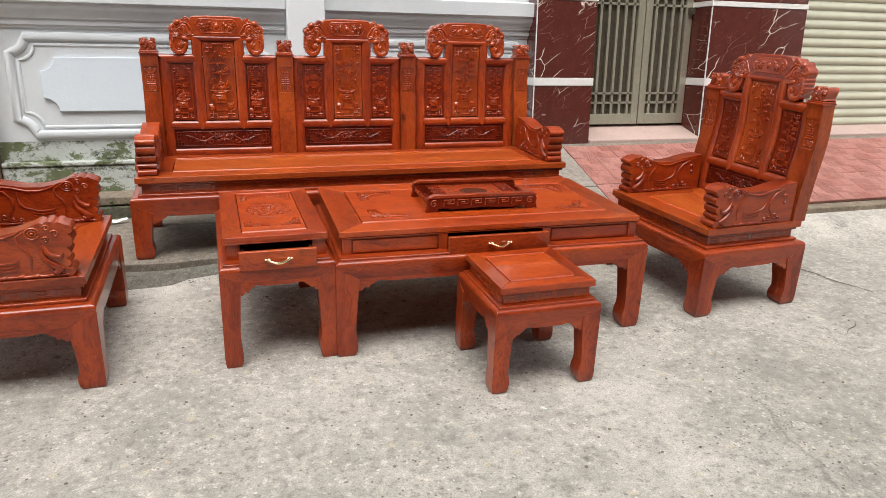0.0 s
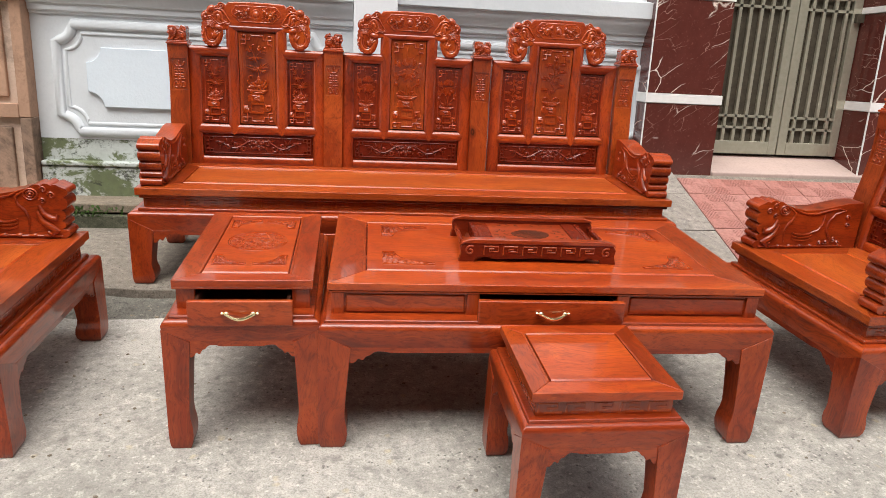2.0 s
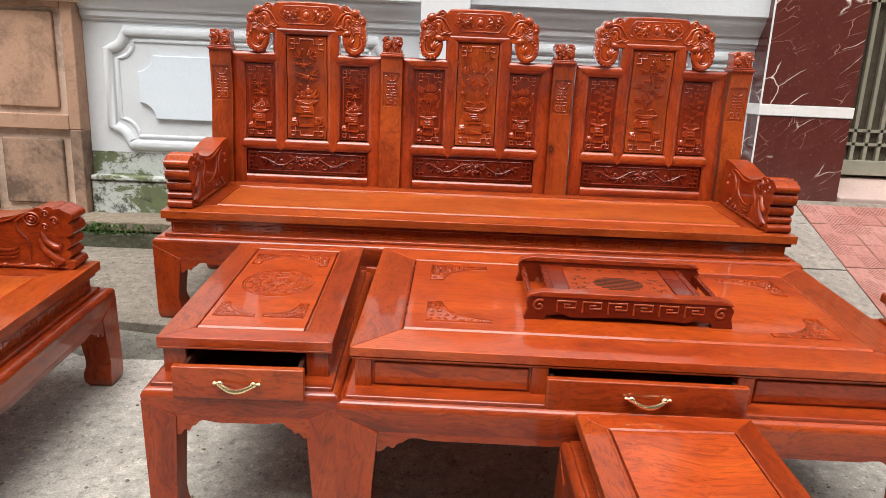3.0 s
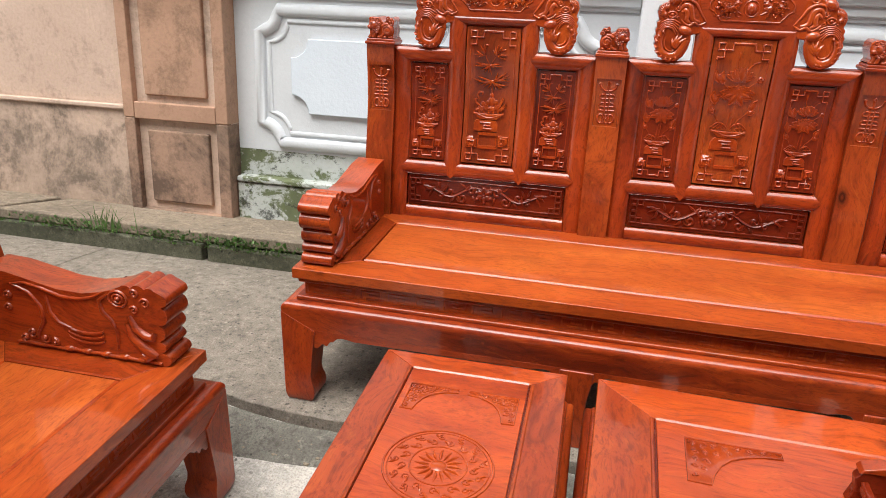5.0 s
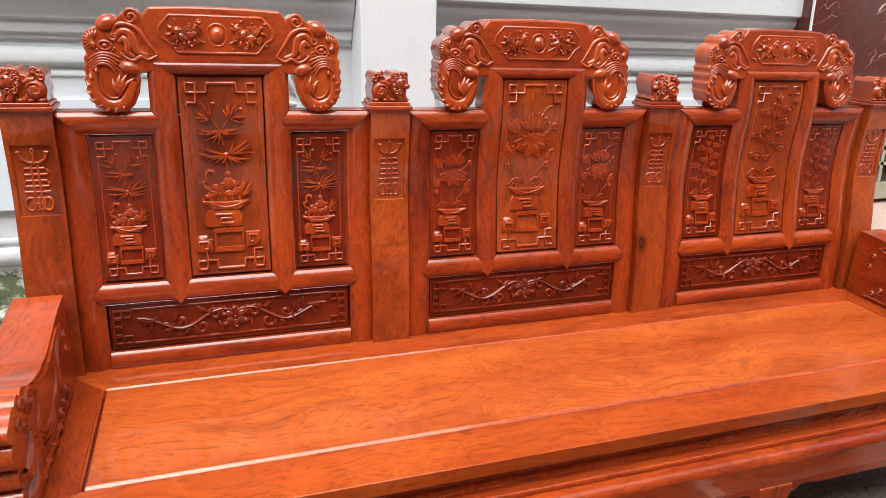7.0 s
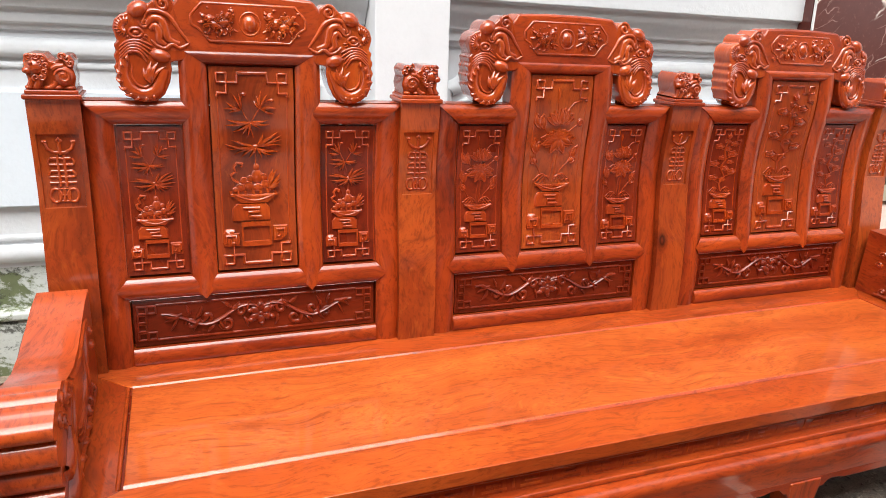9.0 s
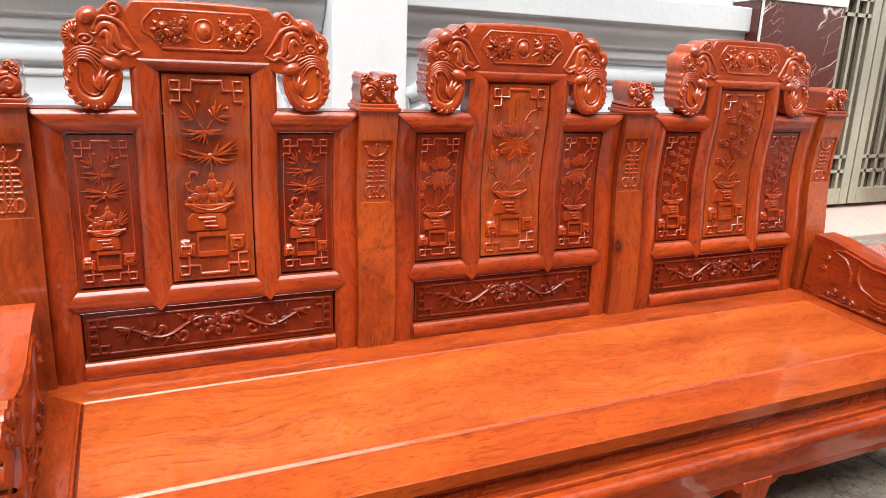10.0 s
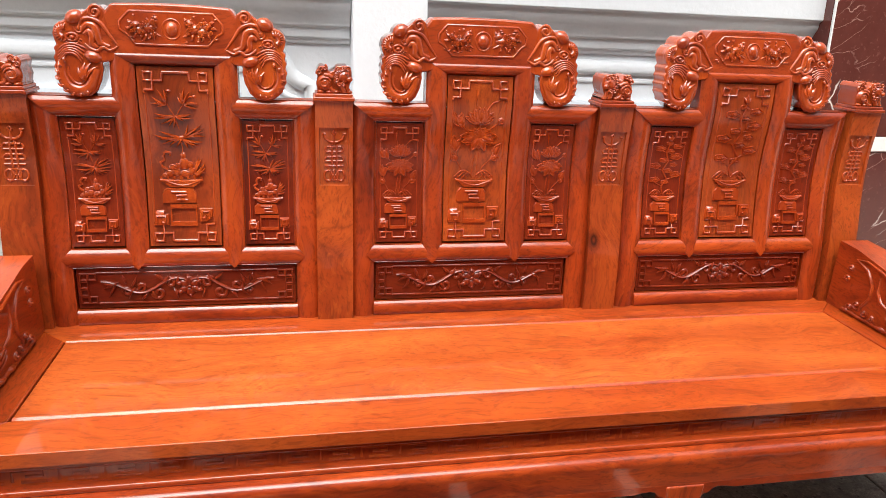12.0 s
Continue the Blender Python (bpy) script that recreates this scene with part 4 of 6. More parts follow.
        leaves((0.34, 0.412), [(0.58, 0.500), (0.66, 0.480), (0.68, 0.450), (0.48, 0.505), (0.66, 0.425)], 0.026)
    elif kind == 1:
        # lotus: two blossoms, a drooping scalloped leaf, buds and rushes
        for pts in ([(-0.14, 0.40), (-0.10, 0.47), (-0.04, 0.55)], [(0.0, 0.40), (0.05, 0.48), (0.08, 0.56)], [(0.06, 0.39), (0.22, 0.46), (0.44, 0.50), (0.66, 0.545)], [(-0.24, 0.40), (-0.48, 0.445), (-0.64, 0.50), (-0.66, 0.555)],
                    [(0.02, 0.66), (0.06, 0.71), (0.06, 0.74)], [(0.20, 0.66), (0.48, 0.70), (0.66, 0.730)], [(-0.28, 0.66), (-0.52, 0.71), (-0.62, 0.745)], [(-0.06, 0.80), (-0.12, 0.86), (-0.10, 0.915)], [(0.24, 0.80), (0.44, 0.845), (0.68, 0.858)]):
            stem(pts, 0.011)
        for i in range(9):
            a = math.pi * (1.02 + 0.96 * i / 8)
            tip = P(0.04 + 0.60 * math.cos(a), 0.648 + 0.098 * math.sin(a) * (1.0 if i % 2 else 0.80))
            petal(m, P(0.04, 0.652), tip, 0.056 * w, y - 0.0012 * (i % 2), 0.0, 0.55, fine * 1.5)
        for i in range(7):
            a = math.pi * (0.06 + 0.88 * i / 6)
            petal(m, P(0.04, 0.648), P(0.04 + 0.46 * math.cos(a), 0.652 + 0.046 * math.sin(a)), 0.040 * w, y - 0.0016, 0.1, 0.55, fine * 1.5)
        for i, (a, r) in enumerate(((0.02, 0.46), (0.98, 0.50), (0.12, 0.42), (0.88, 0.44), (0.26, 0.36), (0.74, 0.36), (0.40, 0.34), (0.60, 0.34), (0.50, 0.30))):
            petal(m, P(0.06, 0.728), P(0.06 + r * math.cos(math.pi * a), 0.740 + 0.88 * r * hw / h * 2.0 * math.sin(math.pi * a) * 0.62 + 0.012), 0.050 * w, y - 0.0005 * i, 0.0, 0.55, fine * 1.5)
        for u, v in ((-0.66, 0.745), (0.72, 0.735)):
            m.dome(*P(u, v), 0.12 * hw, 0.13 * hw, y, 0.022 * w, 0, 12)
            m.ridge([P(u + 0.075 * math.cos(t), v + 0.075 * hw / h * math.sin(t)) for t in [0.7 * i for i in range(9)]], fine, y - 0.014 * w, 1.2, 3)
        for p, q in (((-0.66, 0.560), (-0.74, 0.650)), ((-0.70, 0.555), (-0.52, 0.625)), ((0.58, 0.520), (0.78, 0.600)), ((0.50, 0.505), (0.74, 0.520)), ((-0.62, 0.500), (-0.80, 0.540)), ((-0.60, 0.705), (-0.78, 0.790)), ((-0.50, 0.700), (-0.54, 0.785))):
            petal(m, P(*p), P(*q), 0.050 * w, y, 0.2, 0.60, fine * 1.5)
        leaves((-0.12, 0.86), [(-0.16, 0.93), (-0.08, 0.93)], 0.012)
    else:
        # old pine with cloud-shaped clumps of needles
        stem([(-0.05, 0.40), (-0.14, 0.47), (0.12, 0.53), (-0.16, 0.61), (0.08, 0.69), (-0.06, 0.77), (0.06, 0.85)], 0.022)
        for pts in ([(-0.14, 0.47), (-0.46, 0.50)], [(0.12, 0.53), (0.48, 0.55)], [(-0.16, 0.61), (-0.52, 0.63)], [(0.08, 0.69), (0.44, 0.71)], [(-0.06, 0.77), (-0.36, 0.79)]):
            stem(pts, 0.014)
        for u, v, r in ((-0.50, 0.525, 0.24), (0.52, 0.575, 0.26), (0.02, 0.505, 0.17), (-0.54, 0.650, 0.26), (0.12, 0.605, 0.20), (0.46, 0.735, 0.29), (-0.14, 0.700, 0.20), (-0.38, 0.805, 0.24), (0.12, 0.780, 0.19), (0.48, 0.825, 0.22), (0.04, 0.850, 0.17), (0.38, 0.660, 0.17)):
            m.dome(*P(u, v), r * hw, 0.46 * r * hw, y, 0.018 * w, rnd.uniform(-0.2, 0.2), 20, 5, 0.13)
            m.ridge([P(u + r * (1 + 0.13 * math.cos(5 * t)) * math.cos(t), v + 0.46 * r * hw / h * (1 + 0.13 * math.cos(5 * t)) * math.sin(t)) for t in [2 * math.pi * i / 20 for i in range(20)]], fine * 1.1, y, 1.9, 3, True)
            for i in range(5):
                a = math.pi * (0.10 + 0.80 * i / 4)
                blade(m, P(u, v - 0.006), P(u + 0.85 * r * math.cos(a), v - 0.006 + 0.42 * r * hw / h * math.sin(a)), 0.008 * w, y - 0.013 * w, 0.05, 1.2)
        leaves((0.04, 0.875), [(0.10, 0.935), (-0.06, 0.915), (0.20, 0.912)], 0.022)
    if kind:
        # long curled leaves over the rim of the dish
        for q in (-1, 1):
            for r in (0.30, 0.44, 0.58):
                pts = [(-0.06 + q * (0.05 + r * t), 0.380 + (0.030 + 0.045 * r) * math.sin(math.pi * (0.10 + 0.82 * t))) for t in [i / 7 for i in range(8)]]
                m.ridge([P(*p) for p in pts], taper(8, 0.015 * w, 0.35), y, 1.5, 3)
                m.ridge([P(*p) for p in arc(pts[-1][0] - q * 0.05, pts[-1][1], 0.06, 0.012, 0 if q > 0 else 180, 300 if q > 0 else -120, 6)], fine, y, 1.6, 3)


def carved_panel(parent, cx, w, z0, z1, kind, seed, dark):
    """A sunk panel with key corners and a potted plant in relief."""
    y = BACK + (0.002 if dark else -0.002)
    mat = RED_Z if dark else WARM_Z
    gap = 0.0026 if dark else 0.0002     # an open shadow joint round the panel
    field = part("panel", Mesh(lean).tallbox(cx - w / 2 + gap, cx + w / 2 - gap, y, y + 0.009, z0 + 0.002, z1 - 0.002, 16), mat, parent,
                 "dark-stained carved panel" if dark else "carved centre panel")
    m = Mesh(lean)
    s, k, e = (0.0148, 0.0030, 0.0145) if dark else (0.0195, 0.0038, 0.0150)
    h = z1 - z0
    x0, x1 = cx - w / 2 + e, cx + w / 2 - e
    for sx, px in ((1, x0), (-1, x1)):
        for sz, pz in ((1, z0 + e), (-1, z1 - e)):
            square_key(m, px, pz, sx, sz, s, y, k)
        m.ridge([(px, z0 + e + 2.5 * s + (h - 2 * e - 5 * s) * i / 16) for i in range(17)], k * 0.5, y, 0.8, 3)
    for z in (z0 + e, z1 - e):
        m.ridge([(x0 + 2.15 * s, z), (x1 - 2.15 * s, z)], k * 1.1, y, 1.0, 4)
    potted_plant(m, cx, z0, w * 0.97, h, y, kind, random.Random(seed))
    relief(m, CARVE_DARK if dark else CARVE, field, "carved potted plant in relief")


def low_panel(parent, cx, w, z0, z1, seed):
    y = BACK + 0.005
    field = part("panel", Mesh(lean).box(cx - w / 2 + 0.0075, cx + w / 2 - 0.0075, y, y + 0.009, z0 + 0.002, z1 - 0.002), RED_X, parent, "dark-stained carved low panel")
    m = Mesh(lean)
    h, cz = z1 - z0, (z0 + z1) / 2
    e, s = 0.014, 0.0200
    rnd = random.Random(seed)
    for sx in (-1, 1):
        ex = cx + sx * (w / 2 - e)
        for u, v in ((0, 0), (0, 1), (0, 2), (0, 3), (1, 0), (1, 3)):
            m.ridge([(ex - sx * (u + p) * s, z0 + e + (v + q) * (h - 2 * e) / 4) for p, q in ((0.08, 0.1), (0.92, 0.1), (0.92, 0.9), (0.08, 0.9))], 0.0031, y, 1.7, 3, closed=True)
        for v in (z0 + e, z1 - e):
            m.ridge([(ex - sx * 2 * s, v), (cx, v)], 0.0028, y, 1.3, 3)

        def Q(t, v):
            return (cx + sx * t * w * 0.385, cz + v * h)
        m.ridge([Q(t, 0.20 * math.sin(7.4 * t + 0.5) * (1 - 0.35 * t) + 0.03) for t in [i / 16 for i in range(17)]], taper(17, 0.0046, 0.45), y, 1.5, 4)
        for t, v, r, up in ((0.22, 0.10, 0.017, 1), (0.36, -0.14, 0.018, -1), (0.56, 0.02, 0.016, -1), (0.72, -0.10, 0.013, 1)):
            px, pz = Q(t, v)
            m.ridge(spiral(px, pz, r, 1.15, 0.6 + 2.6 * (sx < 0), sx * up), taper(19, 0.0046, 0.5), y, 1.1, 3)
        for a, b in (((0.14, 0.05), (0.10, 0.30)), ((0.18, -0.05), (0.14, -0.30)), ((0.30, 0.18), (0.40, 0.33)), ((0.30, 0.12), (0.22, 0.32)), ((0.44, -0.05), (0.36, -0.33)), ((0.48, -0.14), (0.56, -0.33)),
                     ((0.60, -0.10), (0.50, 0.10)), ((0.66, 0.02), (0.60, 0.28)), ((0.72, 0.10), (0.76, 0.32)), ((0.80, 0.14), (0.98, -0.02)), ((0.84, 0.10), (1.0, 0.16)), ((0.84, 0.10), (0.92, -0.22)), ((0.62, 0.02), (0.70, -0.28))):
            blade(m, Q(*a), Q(*b), 0.0044, y, rnd.uniform(-0.35, 0.35), 1.2)
    flower(m, cx, cz, 0.027, y, 6, 0.0, 6.2832, 0.26)
    for i in range(6):
        a = math.pi * i / 3 + 0.52
        blade(m, (cx + 0.020 * math.cos(a), cz + 0.018 * math.sin(a)), (cx + 0.040 * math.cos(a), cz + 0.032 * math.sin(a)), 0.006, y, 0.3)
    relief(m, RED_Z, field, "carved vine scroll in relief")


def scroll_wing(bend, cx, side, y0, y1):
    """The curled wing beside a crest: a solid scroll with folds, a shell, ribs and a thick upturned curl, plainly shaped."""
    def P(u, w):
        return (cx + side * u, w)
    outline = [(0.118, 1.125), (0.128, 1.165), (0.142, 1.212), (0.148, 1.232), (0.160, 1.241), (0.176, 1.240), (0.187, 1.230), (0.196, 1.222), (0.208, 1.229), (0.222, 1.227), (0.233, 1.216), (0.236, 1.204), (0.248, 1.200), (0.259, 1.190), (0.264, 1.174), (0.260, 1.158), (0.256, 1.150),
               (0.264, 1.143), (0.260, 1.130), (0.266, 1.122), (0.261, 1.108), (0.267, 1.100), (0.261, 1.086), (0.265, 1.078), (0.256, 1.064), (0.254, 1.052), (0.242, 1.046), (0.232, 1.036), (0.212, 1.031), (0.190, 1.034), (0.174, 1.048), (0.163, 1.072),
               (0.158, 1.098), (0.160, 1.112), (0.140, 1.114)]
    poly = [P(u, w) for u, w in outline]
    if side < 0:
        poly = poly[::-1]
    m = Mesh(bend).prism(poly, 1, y0, y1)
    r = Mesh(bend)

    def cord(pts, rad, lift=1.0, sides=4, tip=0.35):
        fine = []
        for i in range(len(pts) - 1):
            a, b, c, d = pts[max(i - 1, 0)], pts[i], pts[i + 1], pts[min(i + 2, len(pts) - 1)]
            for k in range(4):
                t = k / 4
                fine.append(tuple(0.5 * (2 * b[q] + (c[q] - a[q]) * t + (2 * a[q] - 5 * b[q] + 4 * c[q] - d[q]) * t * t + (3 * b[q] - a[q] - 3 * c[q] + d[q]) * t ** 3) for q in (0, 1)))
        fine.append(pts[-1])
        r.ridge([P(*p) for p in fine], taper(len(fine), rad, tip), y0, lift, sides)
    # curl at the crest's shoulder and the smooth brow beside it
    r.ridge([P(*p) for p in spiral(0.168, 1.224, 0.0155, 1.5, 2.0, -1, 26)], 0.0040, y0, 1.0, 4)
    r.dome(*P(0.214, 1.211), 0.020, 0.015, y0, 0.011, side * -0.5, 14)
    # shell of fine rays at the outer edge
    for i in range(10):
        a = radians(-70 + 19 * i)
        blade(r, P(0.238 + 0.004 * math.cos(a), 1.177 + 0.004 * math.sin(a)), P(0.238 + 0.023 * math.cos(a), 1.177 + 0.022 * math.sin(a)), 0.0034, y0, 0.1, 1.2)
    # oval boss with lashes
    r.ridge([P(u, w) for u, w in arc(0.221, 1.167, 0.0125, 0.0085, 0, 360, 16)[:-1]], 0.0030, y0, 1.2, 4, closed=True)
    r.dome(*P(0.221, 1.167), 0.0065, 0.0055, y0, 0.006, 0, 10)
    for i in range(8):
        a = radians(190 + 21 * i)
        blade(r, P(0.221 + 0.014 * math.cos(a), 1.164 + 0.010 * math.sin(a)), P(0.221 + 0.024 * math.cos(a), 1.164 + 0.019 * math.sin(a)), 0.0019, y0, 0.1, 1.2)
    # great folded flap
    cord([(0.205, 1.186), (0.198, 1.206), (0.178, 1.210), (0.157, 1.200), (0.142, 1.178), (0.122, 1.150)], 0.0050, 1.1)
    cord([(0.200, 1.182), (0.188, 1.196), (0.172, 1.192), (0.166, 1.176), (0.160, 1.156), (0.140, 1.148)], 0.0088, 0.8, 5)
    cord([(0.194, 1.174), (0.184, 1.182), (0.177, 1.170), (0.178, 1.154), (0.166, 1.145)], 0.0078, 0.9, 5)
    cord([(0.122, 1.149), (0.140, 1.140), (0.154, 1.147), (0.168, 1.138), (0.184, 1.144), (0.194, 1.154)], 0.0048, 1.1)
    r.ridge([P(*p) for p in spiral(0.204, 1.186, 0.010, 1.3, 0.4, -1, 18)], 0.0030, y0, 1.1, 4)
    # round boss at the root and ribbed fan over the curl
    r.dome(*P(0.178, 1.124), 0.020, 0.014, y0, 0.011, side * 0.3, 14)
    for k in range(5):
        cord([(0.204 - 0.003 * k, 1.110 + 0.008 * k), (0.216, 1.128 + 0.006 * k), (0.236, 1.130 + 0.005 * k), (0.256 - 0.001 * k, 1.108 + 0.008 * k)], 0.0038, 1.2, 4, 0.2)
    # the thick upturned curl with a notched outer edge
    cord([(0.246, 1.116), (0.250, 1.084), (0.240, 1.058), (0.216, 1.046), (0.192, 1.054), (0.180, 1.078), (0.172, 1.098)], 0.0130, 0.60, 6, 0.55)
    cord([(0.232, 1.104), (0.234, 1.082), (0.224, 1.066), (0.208, 1.062), (0.198, 1.072)], 0.0030, 1.3)
    for i in range(9):
        a = radians(50 - 21 * i)
        c, d = math.cos(a), math.sin(a)
        blade(r, P(0.214 + 0.036 * c, 1.082 + 0.038 * d), P(0.214 + 0.050 * math.cos(a + 0.2), 1.082 + 0.049 * math.sin(a + 0.2)), 0.0044, y0 - 0.003, 0.5, 1.1)
    # leaves held in the curl
    for tip, wide in (((0.182, 1.112), 0.0062), ((0.196, 1.112), 0.0070), ((0.212, 1.102), 0.0062), ((0.168, 1.104), 0.0052)):
        blade(r, P(0.198, 1.070), P(*tip), wide, y0 - 0.002, 0.25, 0.9)
    return m, r


def back_section(parent, cx, variant):
    """One bay of the back, 0.67 wide: frame, three tall panels, a low panel and a crest."""
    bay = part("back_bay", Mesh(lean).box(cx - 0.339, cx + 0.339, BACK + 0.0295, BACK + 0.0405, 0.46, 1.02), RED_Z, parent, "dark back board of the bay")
    y0, y1 = BACK, BACK + 0.042
    seed = 10 * variant

    def member(name, x0, x1, z0, z1, along, mat, e0=None, e1=None, out=0.0, swell=0.010):
        m = Mesh(lean).bar(x0, x1, y0 - out, y1, z0, z1, along, swell, 14, e0, e1)
        return part(name, m, mat, bay, smooth=50)

    def point(r):
        return lambda t: r * (1 - abs(2 * t - 1))
    member("rail", cx - 0.277, cx + 0.277, 0.445, 0.492, "x", WOOD_X)
    member("rail", cx - 0.277, cx + 0.277, 0.606, 0.654, "x", WOOD_X, lambda t: -point(0.024)(t), point(0.024), 0.003)
    for s in (-1, 1):
        a, b = sorted((cx + s * 0.339, cx + s * 0.277))
        slant = (lambda t: 0.049 * t) if s > 0 else (lambda t: 0.049 * (1 - t))
        member("stile", a, b, 0.445, 0.985, "z", WOOD_Z, None, slant)
        a, b = sorted((cx + s * 0.146, cx + s * 0.091))
        rise = (lambda t: 0.035 * t) if s > 0 else (lambda t: 0.035 * (1 - t))
        member("stile", a, b, 0.632, 1.108, "z", WOOD_Z, lambda t: -point(0.030)(t), rise, 0.004, 0.011)
        if s > 0:
            member("top_rail", cx + 0.146, cx + 0.277, 0.985, 1.034, "x", WOOD_X, lambda t: -point(0.022)(t), lambda t: 0.062 * t, 0.004)
        else:
            member("top_rail", cx - 0.277, cx - 0.146, 0.985, 1.034, "x", WOOD_X, lambda t: -0.062 * t, point(0.022), 0.004)
        carved_panel(bay, cx + s * 0.211, 0.128, 0.658, 0.982, variant, seed + s, True)
        for xa in (cx + s * 0.1475, cx + s * 0.2755):
            part("bead", Mesh(lean).tallbox(xa - 0.003, xa + 0.003, y0 + 0.006, y1 - 0.016, 0.655, 0.985, 10), WOOD_Z, bay)
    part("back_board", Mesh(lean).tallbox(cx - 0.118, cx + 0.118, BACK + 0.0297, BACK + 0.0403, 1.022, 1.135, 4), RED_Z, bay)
    carved_panel(bay, cx, 0.176, 0.658, 1.108, variant, seed + 5, False)
    low_panel(bay, cx, 0.560, 0.494, 0.604, seed)
    # crest
    top = [(-0.162, 1.128), (0.162, 1.128), (0.168, 1.150), (0.160, 1.212), (0.134, 1.246), (0.06, 1.2495), (0.0, 1.250), (-0.06, 1.2495), (-0.134, 1.246),
           (-0.160, 1.212), (-0.168, 1.150)]
    crest = part("crest", Mesh(lean).prism([(cx + u, w) for u, w in top], 1, y0 - 0.012, y1 + 0.012), WOOD_X, bay, "carved crest with a medallion", soft=0.007)
    member("head_rail", cx - 0.091, cx + 0.091, 1.108, 1.143, "x", WOOD_X, lambda t: -0.055 * t, lambda t: 0.055 * t, 0.0046, 0.011)
    m = Mesh(lean)
    yf = y0 - 0.012
    oct_ = [(-0.116, 1.206), (-0.094, 1.230), (0.094, 1.230), (0.116, 1.206), (0.116, 1.188), (0.102, 1.180), (0.082, 1.156), (-0.082, 1.156), (-0.102, 1.180), (-0.116, 1.188)]
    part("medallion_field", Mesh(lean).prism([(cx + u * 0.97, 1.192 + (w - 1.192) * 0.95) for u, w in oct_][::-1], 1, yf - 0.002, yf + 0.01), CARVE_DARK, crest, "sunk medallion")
    m.ridge([(cx + u, w) for u, w in oct_], 0.0034, yf, 1.0, 4, closed=True)
    rnd = random.Random(40 + variant)
    m.dome(cx, 1.193, 0.015, 0.017, yf - 0.002, 0.009, 0, 14)
    m.ridge(arc(cx, 1.193, 0.021, 0.023, 0, 360, 16)[:-1], 0.0022, yf - 0.002, 0.9, 3, closed=True)
    for s in (-1, 1):
        m.ridge([(cx + s * 0.026, 1.176), (cx + s * 0.045, 1.186), (cx + s * 0.060, 1.196), (cx + s * 0.084, 1.190)], taper(4, 0.0036, 0.5), yf - 0.002, 1.0, 3)
        for u, w, a, b in ((0.052, 1.194, 0.019, 0.011), (0.070, 1.188, 0.016, 0.011), (0.040, 1.206, 0.011, 0.009), (0.080, 1.200, 0.011, 0.008)):
            m.dome(cx + s * u, w, a, b, yf - 0.002, 0.008, s * rnd.uniform(-0.5, 0.5), 12, 4, 0.10)
        for i in range(20):
            u, w = 0.034 + 0.056 * rnd.random(), 1.180 + 0.030 * rnd.random()
            m.ridge(spiral(cx + s * u, w, 0.0046, 1.1, rnd.random() * 6.28, s, 9), 0.0017, yf - 0.008, 1.5, 3)
        for q, t in (((0.048, 1.184), (0.040, 1.166)), ((0.058, 1.182), (0.062, 1.165)), ((0.070, 1.180), (0.068, 1.166)), ((0.080, 1.184), (0.088, 1.170)), ((0.036, 1.212), (0.030, 1.220)), ((0.086, 1.204), (0.098, 1.212)), ((0.088, 1.196), (0.104, 1.194))):
            blade(m, (cx + s * q[0], q[1]), (cx + s * t[0], t[1]), 0.0040, yf - 0.002, 0.3, 1.3)
        for i in range(12):
            u, w, a = 0.030 + 0.076 * rnd.random(), rnd.choice((1.166, 1.170, 1.216, 1.220)), rnd.random() * 6.28
            blade(m, (cx + s * u, w), (cx + s * u + 0.011 * math.cos(a), w + 0.005 * math.sin(a)), 0.0024, yf - 0.002, 0.2)
    relief(m, CARVE, crest, "carved medallion relief")
    for s in (-1, 1):
        body, ribs = scroll_wing(lean, cx, s, y0 - 0.012, y1 + 0.012)
        wing = part("scroll_wing", body, CARVE, bay, "pierced carved scroll", soft=0.006)
        relief(ribs, CARVE, wing)
    return bay


